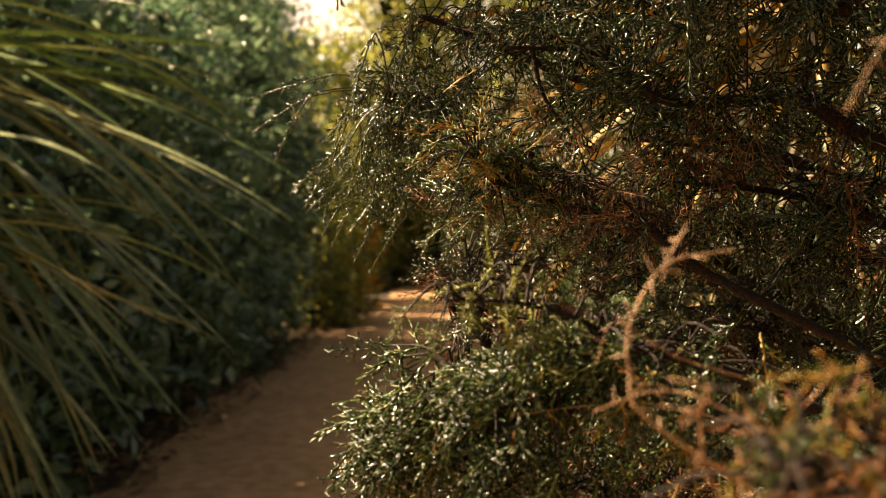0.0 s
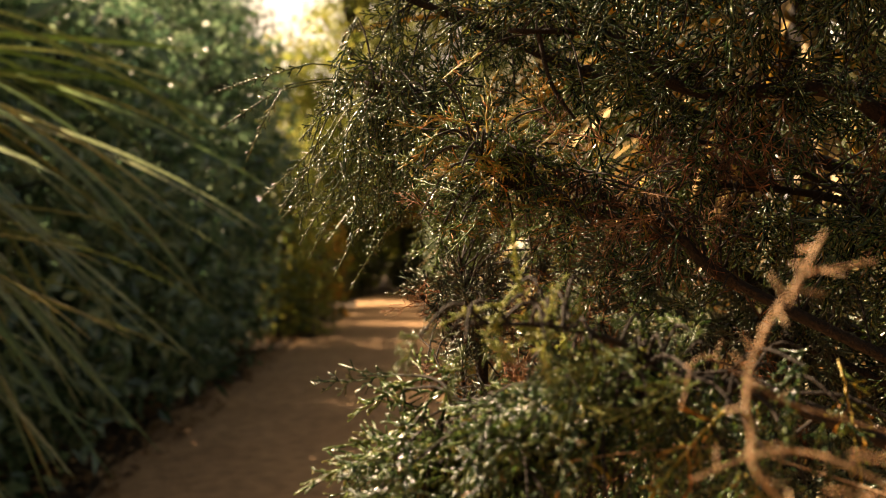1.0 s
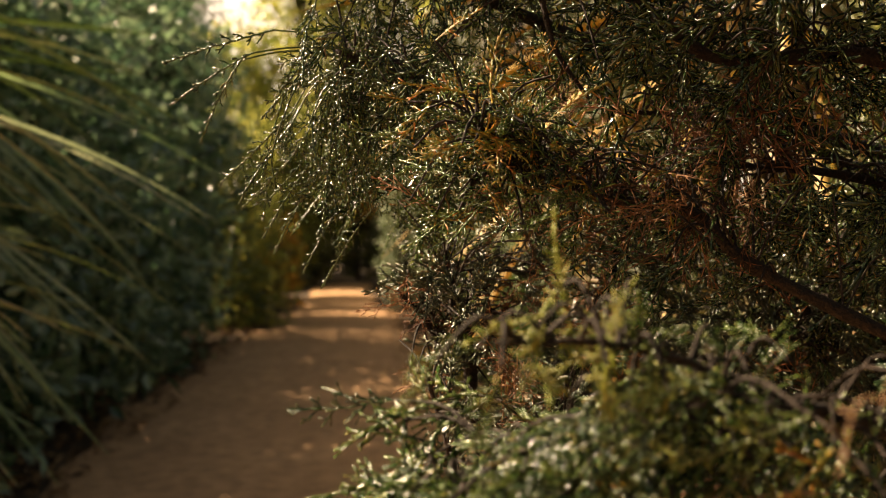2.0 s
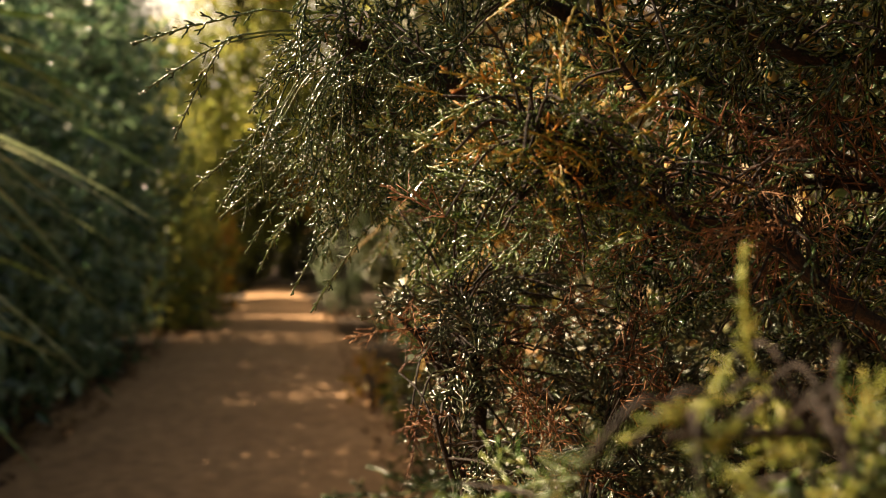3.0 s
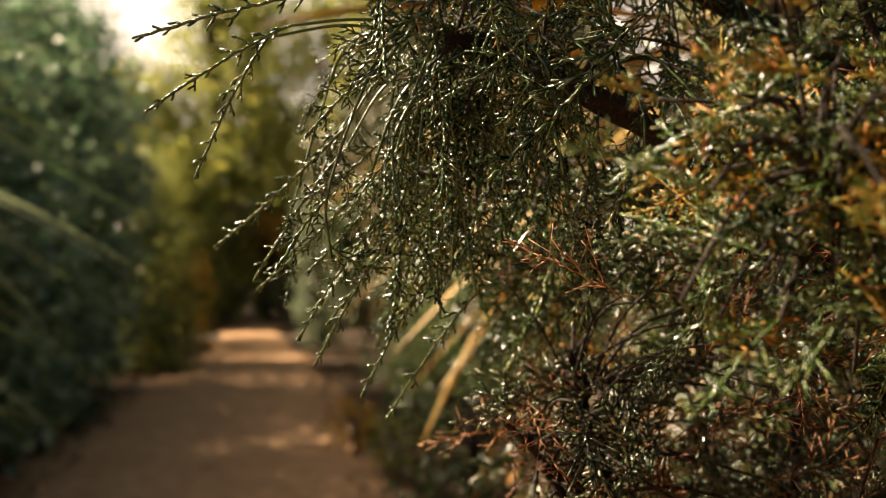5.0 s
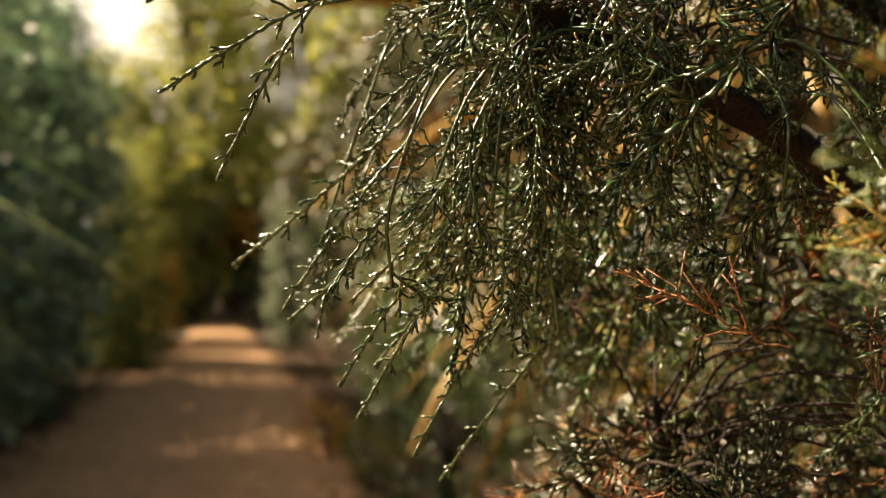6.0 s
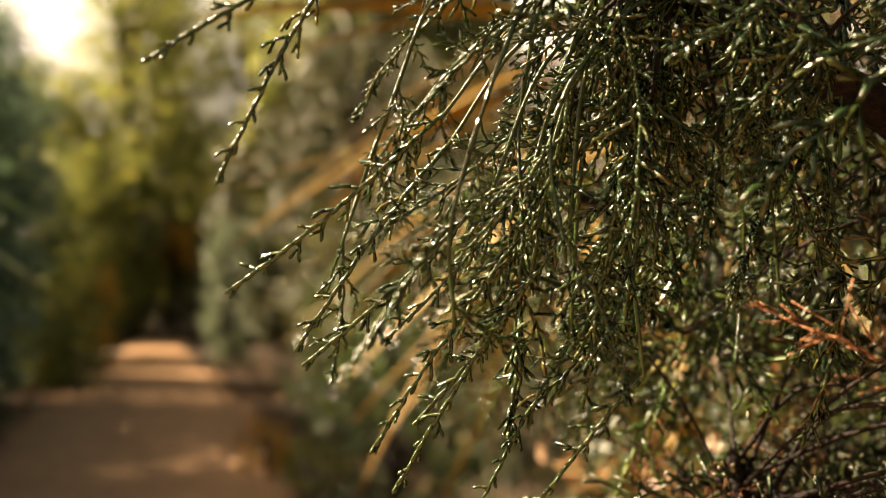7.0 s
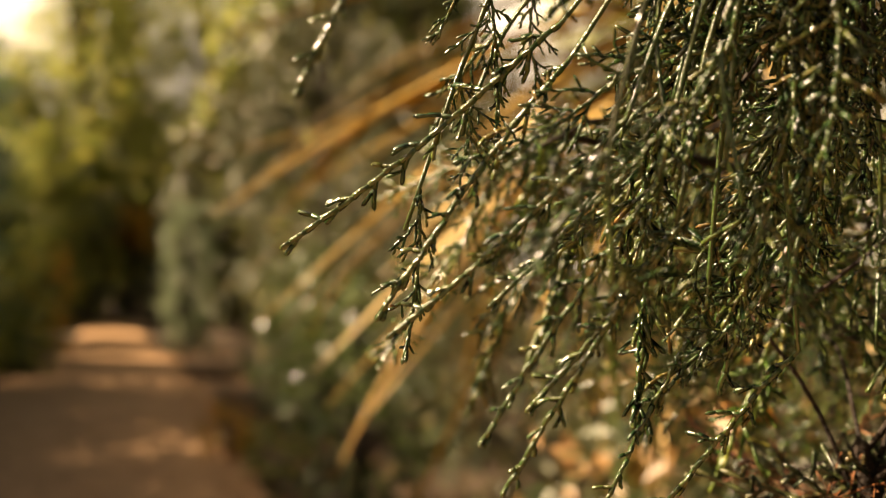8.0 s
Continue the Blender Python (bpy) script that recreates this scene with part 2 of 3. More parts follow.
def litter(name, n, x0, x1, y0, y1, seed, label, size=0.06):
    g = np.random.default_rng(seed)
    pos = np.stack([g.uniform(x0, x1, n), y0 + (y1 - y0) * g.uniform(0, 1, n) ** 1.3, g.uniform(0.025, 0.06, n)], -1)
    a = g.uniform(0, 2 * np.pi, n)
    al = np.stack([np.cos(a), np.sin(a), g.normal(0, 0.25, n)], -1)
    nm = np.stack([g.normal(0, 0.35, n), g.normal(0, 0.35, n), np.ones(n)], -1)
    s = Soup()
    ln = size * g.uniform(0.5, 1.5, n)
    leaf_cloud(s, pos, al, nm, ln, ln * 0.5)
    return tagged(new(name, s.mesh(name, M_LITTER, False)), label, "leaf litter", kind="stuff")


# ---------------------------------------------------------------- broadleaf plants
def shrub(name, label, category, at, size, n, leaf, mat, seed, clumps=40, group="", bark=None, low=0.12, slender=0.45, droop=0.2):
    """A stem with limbs that carry clumps of small leaves. size: radius x, radius y, height."""
    g = np.random.default_rng(seed)
    ob = new(name)
    ob.location = at
    tagged(ob, label, category, group)
    rx, ry, h = size
    wood, crown = Soup(), Soup()
    r0 = 0.018 * h + 0.012
    top = np.array((g.normal(0, 0.1) * rx, g.normal(0, 0.1) * ry, h * 0.86))
    stem = smooth_line([(0, 0, -0.05), (0.06 * rx, -0.05 * ry, h * 0.3), (-0.06 * rx, 0.06 * ry, h * 0.6), top], 5)
    wood.tube(stem, np.linspace(r0, r0 * 0.25, len(stem)), 7)
    per = n // clumps
    for c in range(clumps):
        q = (c + 0.5) / clumps
        z = h * (low + (0.96 - low) * q)
        ang = c * 2.399 + g.normal(0, 0.3)
        zz = (z / h - 0.45) / 0.55
        wide = math.sqrt(max(0.04, 1 - min(0.98, abs(zz)) ** 2.4))
        rad = wide * g.uniform(0.45, 0.95)
        centre = np.array((math.cos(ang) * rx * rad, math.sin(ang) * ry * rad, z))
        k = min(len(stem) - 1, int(len(stem) * max(0.1, (z / h - 0.15))))
        mid = (stem[k] + centre) / 2 + np.array((0, 0, 0.05 * h))
        limb = smooth_line([stem[k], mid, centre], 4)
        if h > 0.6:
            wood.tube(limb, np.linspace(r0 * 0.4, r0 * 0.1, len(limb)), 3)
        cr = g.uniform(0.26, 0.42) * min(rx, ry, h * 0.5)
        d = unit(g.normal(0, 1, (per, 3)))
        d[:, 2] *= 0.8
        p = centre + d * cr * g.uniform(0.35, 1.12, per)[:, None] ** 0.7
        p[:, 2] = np.clip(p[:, 2], 0.05, None)
        out = unit(d + 0.6 * unit(np.array((centre[0], centre[1], 0.1))))
        al = unit(out * slender + g.normal(0, 0.55, (per, 3)) + np.array((0, 0, -droop)))
        nm = unit(out * 0.6 + np.array((0, 0, 0.7)) + g.normal(0, 0.45, (per, 3)))
        ln = leaf * g.uniform(0.6, 1.3, per)
        leaf_cloud(crown, p, al, nm, ln, ln * g.uniform(0.38, 0.55, per), at[1] > 12)
    part("trunk", wood.mesh(name + "_wood", bark or M_BARK), ob)
    part("crown", crown.mesh(name + "_crown", mat, False), ob, kind="stuff")
    return ob


def strap_mesh(seed, mat, length=1.0, width=0.04, rise=0.9, sag=1.0):
    """One long arching strap leaf with a folded keel."""
    g = np.random.default_rng(seed)
    k = 14
    s = np.linspace(0, 1, k)
    ang = radians(90) * rise - sag * s ** 1.5 * radians(150)
    step = length / (k - 1)
    x, z = np.cumsum(np.cos(ang)) * step, np.cumsum(np.sin(ang)) * step
    y = 0.05 * length * s ** 2 * g.normal()
    w = width * np.minimum(1, (0.35 + 2.5 * s)) * np.clip(1 - s ** 3.0, 0.02, 1) / 2
    c = np.stack([x, y, z], -1)
    nrm = np.stack([-np.sin(ang), 0 * s, np.cos(ang)], -1)
    tw = g.normal(0, 0.5) * s
    side = np.stack([np.sin(tw) * nrm[:, 0], np.cos(tw), np.sin(tw) * nrm[:, 2]], -1)
    L, R = c + side * w[:, None] + nrm * w[:, None] * 0.35, c - side * w[:, None] + nrm * w[:, None] * 0.35
    B = c - nrm * 0.0015
    v = np.concatenate([L, c, R, B])
    f = []
    for i in range(k - 1):
        for a, b in ((0, 1), (1, 2), (2, 3), (3, 0)):
            p, q = a * k + i, b * k + i
            f += [(p, p + 1, q), (q, p + 1, q + 1)]
    so = Soup()
    so.add(v, np.array(f))
    return so.mesh("strap", mat)


def strap_plant(name, label, at, crown_z, n, length, width, mats, seed, sag=(0.5, 1.1), rise=(-0.1, 0.9), group="strap-leaved plants", facing=None):
    """A short trunk with a fountain of long arching leaves."""
    g = np.random.default_rng(seed)
    ob = new(name)
    ob.location = at
    tagged(ob, label, "strap-leaved plant", group)
    wood = Soup()
    line = smooth_line([(0, 0, -0.05), (0.03, 0.02, crown_z * 0.5), (0, 0, crown_z + 0.1)], 6)
    wood.tube(line, np.linspace(0.085, 0.055, len(line)) * (1 + 0.1 * np.sin(np.arange(len(line)) * 2.1)), 10)
    part("trunk", wood.mesh("strap_trunk", M_BARK), ob)
    kinds = [strap_mesh(seed * 31 + i, mats[i % len(mats)], length * g.uniform(0.75, 1.15), width * g.uniform(0.8, 1.2), rise[0] + (rise[1] - rise[0]) * (i % 8) / 7, g.uniform(*sag)) for i in range(24)]
    for i in range(n):
        me = kinds[(i * 7 + int(g.integers(0, 3))) % 24]
        m = pose(0, 0, crown_z + g.uniform(-0.18, 0.1), g.normal(0, 5), g.normal(0, 5), i * 137.508 + g.normal(0, 8) if i % 2 or facing is None else facing + g.normal(0, 30))
        part("leaf", me, ob, m=m)
    return ob


# ---------------------------------------------------------------- conifer sprays
def spray_mesh(seed, mat, length=0.06, node=0.0045, wide=0.36, thick=0.0007, step=0.0022, sides=4, scales=0.0, fine=0.007, sub=1.0, curve=0.5, lift=0.35, twist=0.35, zig=0.16):
    """A flat spray of scale-leaved shoots along x in the xy plane: a zigzag axis, side shoots in turn left and right, and short blunt shoots on those."""
    g = np.random.default_rng(seed)
    s = Soup()

    def shoot(base, heading, ln, r, curl, rise, order, turn=0.0):
        k = max(3, int(ln / step) + 1) if order < 2 else max(2, int(ln / (step * 1.6)) + 1)
        q = np.linspace(0, 1, k)
        st = ln / (k - 1)
        h = heading + curl * q + turn * np.where((np.arange(k) * st / node).astype(int) % 2, 1, -1) + g.normal(0, 0.07, k)
        x, y = np.cumsum(np.cos(h)) * st - np.cos(h[0]) * st, np.cumsum(np.sin(h)) * st - np.sin(h[0]) * st
        z = rise * q ** 1.5 * ln + np.cumsum(g.normal(0, 0.09, k)) * st
        p = base + np.stack([x, y, z], -1)
        s.tube(p, r * np.linspace(1, 0.88, k) * g.uniform(0.92, 1.08, k), sides if order == 0 else 3, 0.12, g.uniform(0, 6), scales if order < 2 else 0.0)
        return p, h

    main, mh = shoot(np.zeros(3), 0.0, length, thick * 1.25, g.normal(0, curve), -lift * g.uniform(0.2, 1.2), 0, zig)
    count = int(length * 0.95 / node)
    flip = 1
    for i in range(count):
        q = 0.05 + 0.95 * (i + g.uniform(-0.25, 0.25)) / count
        flip = -flip
        if g.uniform() < 0.08:
            continue
        k = min(len(main) - 1, int(q * (len(main) - 1)))
        ln = length * wide * min(1.0, 0.35 + 2.2 * q) * (1.08 - 0.85 * q) * g.uniform(0.45, 1.25) + 0.002
        lat, lh = shoot(main[k], mh[k] + flip * g.uniform(0.55, 0.95), ln, thick * 1.05, -flip * g.uniform(-0.1, 0.55), g.normal(-0.15, twist), 1, 0.10)
        subs = int(ln / (node * 0.72) * sub)
        f2 = flip
        for j in range(subs):
            f2 = -f2
            if g.uniform() < 0.12:
                continue
            w = 0.12 + 0.80 * (j + 0.5) / max(1, subs)
            kk = min(len(lat) - 1, int(w * (len(lat) - 1)))
            shoot(lat[kk], lh[kk] + f2 * g.uniform(0.5, 0.9), min(0.55 * ln, fine) * (1.2 - 0.6 * w) * g.uniform(0.5, 1.3), thick, -f2 * g.uniform(-0.2, 0.5), g.normal(-0.1, twist), 2)
    return s.mesh("spray", mat)


def aim(base, way, face, roll=0.0):
    """The pose of a spray at base that grows along way and whose flat side looks along face."""
    x = Vector(way).normalized()
    z = Vector(face)
    z = (z - x * z.dot(x)).normalized()
    y = z.cross(x)
    m = Matrix((x, y, z)).transposed().to_4x4()
    return Matrix.Translation(base) @ m @ pose(0, 0, 0, roll, 0, 0)


# ================================================================ the setting
ground_sheet()
path_sheet()
litter("leaf_litter", 2800, -2.9, -1.62, 3.0, 18, 11, "fallen brown leaves along the path's shaded edge", 0.07)
litter("leaf_litter", 2600, 0.35, 1.5, 4.0, 20, 12, "fallen brown and yellow leaves along the path's edge")
litter("scattered_leaves", 24, -1.8, 0.5, 3.5, 22, 13, "few fallen leaves scattered on the sandy path", 0.035)

# ================================================================ the row on the far side of the path
# shrubs at x -4.5 and -4.6 are hidden ones, added to shade the path
# those at y 12.8 and the two low ones are added against sun bands
HEDGE = [(-4.5, 4.4, 3.5), (-4.5, 6.8, 3.7), (-4.5, 9.2, 3.7), (-2.92, 5.0, 3.3), (-2.92, 6.5, 3.6), (-2.9, 8.0, 3.5), (-2.88, 9.35, 3.6), (-2.8, 11.6, 4.6), (-2.95, 12.8, 4.2), (-2.95, 14.1, 5.1), (-3.0, 17.4, 4.9), (-4.7, 18.6, 4.4), (-4.7, 21.2, 4.6), (-4.7, 24.0, 4.8), (-4.6, 11.6, 3.4), (-4.6, 14.2, 3.8), (-2.6, 10.4, 1.9), (-2.45, 17.4, 1.2)]
for i, (x, y, h) in enumerate(HEDGE):
    shrub("hedge_shrub", "dense dark green glossy-leaved shrub beside the path", "shrub", (x, y, 0), (1.2, 1.25, h) if h > 2 else (0.72, 0.8, h), 6800 if y < 9 else 5800, 0.15, M_HEDGE, 100 + i, 84, "shrubs along the path", low=0.06)
for i, (x, y, h, mat, lab) in enumerate([
        (-2.9, 21.4, 4.0, M_OLIVE, "loose yellow-green shrub beside the path"), (-1.75, 20.2, 1.9, M_AUTUMN, "shrub with yellow and orange autumn leaves"),
        (-2.25, 16.0, 2.9, M_OLIVE, "drooping olive green shrub beside the path"), (-1.9, 22.6, 1.3, M_SHADED_LEAF, "low green shrub with shade-darkened leaves beside the path"),
        (-3.2, 24.5, 5.0, M_OLIVE, "loose yellow-green shrub beside the path"),
        (-2.6, 29.0, 4.4, M_OLIVE, "loose yellow-green shrub beside the path")]):
    shrub("yellow_shrub", lab, "shrub", (x, y, 0), (min(1.3, h * 0.36), min(1.4, h * 0.36), h), 5000 if h > 2 else 700, 0.11, mat, 140 + i, 50 if h > 2 else 14, "yellowing shrubs along the path", low=0.05)

strap_plant("strap_plant", "green strap-leaved plant with yellowing tips beside the path", (-1.95, 3.3, 0), 2.05, 160, 1.45, 0.044, [M_STRAP], 5, (0.04, 0.26), (-0.85, 0.06), facing=-40)

strap_plant("strap_plant", "low green strap-leaved plant with drooping leaves beside the path", (-1.85, 2.85, 0), 1.45, 85, 1.05, 0.038, [M_STRAP], 15, (0.05, 0.35), (-0.8, 0.15), facing=-25)

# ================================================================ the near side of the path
# all but the last have shade painted into darkened leaves
for i, (x, y, h, mat) in enumerate([(1.75, 1.9, 2.2, M_SHADED_LEAF), (2.15, 3.8, 2.6, M_SHADED_LEAF), (2.1, 6.0, 2.6, M_SHADED_LEAF), (2.0, 8.6, 2.4, M_SHADED_LEAF), (1.75, 11.2, 4.3, M_SHADED_LEAF), (2.3, 13.6, 2.8, M_OLIVE)]):
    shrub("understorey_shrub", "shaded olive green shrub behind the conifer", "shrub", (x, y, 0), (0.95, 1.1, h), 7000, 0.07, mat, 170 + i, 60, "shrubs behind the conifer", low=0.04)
strap_plant("strap_plant", "yellow and straw-coloured strap-leaved plant with dry hanging leaves", (0.95, 2.5, 0), 1.95, 90, 1.1, 0.034, [M_DRYSTRAP], 8, (0.05, 0.3), (-0.6, 0.15), facing=195)
shrub("sage_shrub", "pale grey-green conical shrub at the path's edge", "shrub", (0.70, 18.3, 0), (0.50, 0.50, 2.7), 5000, 0.06, M_SAGE, 190, 44, low=0.04)
shrub("glossy_shrub", "glossy green shrub with sunlit leaves by the path", "shrub", (0.85, 5.6, 0), (0.45, 0.5, 1.35), 1800, 0.07, M_GLOSS, 191, 26, "glossy shrubs by the path", low=0.05)
shrub("glossy_shrub", "taller glossy green shrub with sunlit leaves by the path", "shrub", (1.22, 8.7, 0), (0.42, 0.5, 1.6), 2200, 0.07, M_GLOSS, 196, 30, "glossy shrubs by the path", low=0.05)
shrub("bronze_shrub", "low shrub with gold and bronze leaves behind the conifer", "shrub", (0.52, 1.75, 0), (0.42, 0.36, 1.27), 3600, 0.045, M_BRONZE, 194, 44, low=0.1)
shrub("yellow_seedling", "small yellow-leaved plant at the path's edge", "plant", (0.46, 8.2, 0), (0.22, 0.22, 0.42), 220, 0.07, M_AUTUMN, 192, 8, "small plants at the path's edge", low=0.1)
shrub("yellow_seedling", "small yellow-leaved plant at the path's edge", "plant", (0.66, 7.3, 0), (0.25, 0.25, 0.40), 260, 0.07, M_YOUNG, 193, 8, "small plants at the path's edge", low=0.1)

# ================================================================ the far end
# added glowing sheet that whitens the sky seen between the far trees
sky_sheet = Soup()
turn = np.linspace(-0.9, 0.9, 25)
sky_sheet.add(np.concatenate([np.stack([900 * np.sin(turn), 900 * np.cos(turn), np.full(25, h)], -1) for h in (-20.0, 380.0)]),
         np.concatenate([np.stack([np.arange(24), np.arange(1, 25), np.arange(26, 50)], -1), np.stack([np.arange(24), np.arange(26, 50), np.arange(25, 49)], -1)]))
M_SKY_GLOW = bpy.data.materials.new("sky_glow")
M_SKY_GLOW.use_nodes = True
M_SKY_GLOW.node_tree.nodes["Principled BSDF"].inputs["Base Color"].default_value = (0.8, 0.8, 0.8, 1)
M_SKY_GLOW.node_tree.nodes["Principled BSDF"].inputs["Emission Color"].default_value = (1.0, 0.95, 0.88, 1)
M_SKY_GLOW.node_tree.nodes["Principled BSDF"].inputs["Emission Strength"].default_value = 0.34
tagged(new("backdrop", sky_sheet.mesh("backdrop", M_SKY_GLOW)), "glowing sheet for the white sky beyond the far trees", "sky", kind="structure")
# several of the dark trees carry painted shade in their leaf colour
FAR = [(-3.7, 30, 7.5, M_OLIVE), (-1.9, 40, 14.5, M_OLIVE), (2.7, 24, 6.0, M_SHADED_LEAF), (-2.4, 34, 6.0, M_OLIVE), (-8.5, 42, 13, M_SHADED_LEAF), (-14, 24, 10, M_HEDGE), (-0.6, 42, 15.5, M_OLIVE), (2.6, 39, 13.5, M_OLIVE), (4.6, 29, 11, M_OLIVE), (-4.0, 17.3, 9.0, M_HEDGE), (4.2, 21, 9.5, M_SHADED_LEAF), (5.5, 22, 8, M_OLIVE), (4.2, 17, 5.5, M_SHADED_LEAF),
       (-5.0, 46, 8.5, M_OLIVE), (0.2, 50, 9.5, M_SHADED_LEAF), (5.5, 44, 12, M_OLIVE), (9.5, 34, 13, M_SHADED_LEAF), (-13, 42, 14, M_SHADED_LEAF), (12, 22, 11, M_OLIVE), (8, 12, 8, M_OLIVE)]
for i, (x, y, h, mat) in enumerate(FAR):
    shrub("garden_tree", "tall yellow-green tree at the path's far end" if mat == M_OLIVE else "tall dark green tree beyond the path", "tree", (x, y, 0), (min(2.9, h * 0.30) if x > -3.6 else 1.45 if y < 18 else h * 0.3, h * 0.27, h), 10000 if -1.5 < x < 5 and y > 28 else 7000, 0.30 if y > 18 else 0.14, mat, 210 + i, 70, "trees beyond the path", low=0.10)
# shade at the path's end is put into these leaves' colour
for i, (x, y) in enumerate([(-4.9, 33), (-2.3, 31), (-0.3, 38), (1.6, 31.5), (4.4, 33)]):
    shrub("understorey_shrub", "green shrub with shade-darkened leaves closing the path's far end", "shrub", (x, y, 0), (1.7, 1.2, 4.2), 3500, 0.22, M_SHADED_LEAF, 260 + i, 40, "shrubs at the path's far end", low=0.02)
shrub("orange_shrub", "small tree with orange autumn leaves arching over the path's end", "tree", (-0.25, 34.2, 0), (0.85, 0.8, 3.6), 1200, 0.16, M_AUTUMN, 240, 16, low=0.62)

# ================================================================ the conifer
HOME = Matrix.Translation(-conifer.location)
tagged(conifer, "bushy cypress with drooping green, gold and rust-brown sprays", "conifer")
trunk = Soup()
tl = smooth_line([(0, 0, -0.05), (0.02, 0.01, 0.9), (-0.03, 0.02, 1.8), (0.02, 0.0, 2.9)], 8)
trunk.tube(tl, np.linspace(0.062, 0.02, len(tl)), 10)
part("trunk", trunk.mesh("trunk", M_BARK), conifer)
inner = Soup()
il = smooth_line([(-0.03, 0.0, -0.01), (0.0, 0.0, 0.0), (0.04, 0.01, 0.0), (0.10, 0.03, -0.02)], 5)
inner.tube(il, np.linspace(0.0008, 0.0018, len(il)), 5)
inner_twig.data = inner.mesh("twig", M_BARK)

HI = [spray_mesh(300 + i, M_SHOOT, 0.048 + 0.007 * (i % 4), 0.0044, 0.34, 0.00070, 0.0020, 4, 0.09) for i in range(8)]
STRAND = [spray_mesh(310 + i, M_SHOOT, 0.085 + 0.010 * (i % 3), 0.0050, 0.20, 0.00074, 0.0021, 4, 0.09, 0.0075) for i in range(8)]
TIP = [spray_mesh(320 + i, M_SHOOT, 0.080, 0.0046, 0.11, 0.00066, 0.0022, 4, 0.09, 0.004, 0.6, 0.15, 0.1, 0.3, 0.05) for i in range(4)]
FRESH = [spray_mesh(340 + i, M_FRESH, 0.080, 0.0056, 0.36, 0.00080, 0.0036, 4, 0.0, 0.010, 1.0, 0.3) for i in range(6)]
MID = [spray_mesh(330 + i, M_SHOOT, 0.075, 0.0056, 0.36, 0.00085, 0.0040, 3, 0.0, 0.010, 1.0, 0.4) for i in range(6)]
GOLD = [spray_mesh(350 + i, M_GOLD, 0.075, 0.0052, 0.36, 0.00082, 0.0040, 4, 0.0, 0.010, 1.0, 0.4) for i in range(5)]
DARKENED = [spray_mesh(360 + i, M_SHADE_SHOOT, 0.075, 0.0046, 0.38, 0.00105, 0.0044, 3, 0.0, 0.010, 1.0, 0.4) for i in range(5)]
DEAD = [spray_mesh(370 + i, M_DEAD, 0.080, 0.0065, 0.40, 0.00058, 0.0050, 3, 0.0, 0.014, 0.9, 0.7, 0.5, 0.6) for i in range(5)]
YELLOW = [spray_mesh(380 + i, M_YELLOW, 0.070, 0.0056, 0.38, 0.00105, 0.0040, 4, 0.0, 0.010, 1.0, 0.3) for i in range(4)]
SHADED = [spray_mesh(395 + i, M_SHADE_SHOOT, 0.11, 0.0105, 0.40, 0.0013, 0.010, 3, 0.0, 0.018, 0.9, 0.4) for i in range(5)]
LOW = [spray_mesh(390 + i, M_SHOOT, 0.11, 0.0105, 0.40, 0.0011, 0.010, 3, 0.0, 0.016, 0.8, 0.4) for i in range(5)]
RND = np.random.default_rng(77)


def bough(points, r0, r1, mat=None, parent=None, name="bough"):
    line = smooth_line(points, 8)
    k = len(line)
    s = Soup()
    wob = 1 + 0.10 * np.sin(np.arange(k) * 1.9) + 0.06 * np.sin(np.arange(k) * 0.77)
    s.tube(line, np.linspace(r0, r1, k) * wob, 8)
    ob = part(name, s.mesh(name, mat or M_BARK), parent or conifer, m=HOME if parent is None else None)
    return ob, line


def hanging(p):
    """Whether a shoot tip keeps within the slanting free edge of the hanging bough."""
    return p[0] > -0.155 + (1.45 - p[2]) * 0.10 + max(0.0, 1.33 - p[2]) * 0.7


def dress(ob, line, s0, s1, n, kinds, way, spread, face=(0, -1, 0.3), scale=(0.8, 1.2), twig=0.05, twig_way=None, depth=0.5, within=None, keep=None):
    """Sprays on thin side twigs along a stretch of a bough."""
    for i in range(n):
        q = s0 + (s1 - s0) * (i + RND.uniform(0, 1)) / n
        k = min(len(line) - 1, int(q * (len(line) - 1)))
        base = line[k].copy()
        if twig:
            tw = unit(np.array(twig_way or way) * 0.5 + RND.normal(0, 0.55, 3) * np.array((1, 1.0, 0.8)))
            ln = twig * RND.uniform(0.3, 1.6)
            end = base + tw * ln
            if keep and not keep(end + tw * 0.06):
                continue
            if ln > 0.02:
                ts = Soup()
                tl = smooth_line([base, (base + end) / 2 + np.array((0, 0, 0.012)), end], 4)
                ts.tube(tl, np.linspace(0.0011, 0.0007, len(tl)), 4)
                part("twig", ts.mesh("twig", M_BARK), ob)
            base = end
        for _ in range(12):
            w = unit(np.array(way) + RND.normal(0, spread, 3))
            if within is None or within(base + w * 0.125):
                break
        else:
            continue
        fc = unit(np.array(face) + RND.normal(0, depth, 3))
        m = aim(base, w, fc) @ Matrix.Scale(RND.uniform(*scale), 4)
        part("spray", kinds[int(RND.integers(0, len(kinds)))], ob, m=m)


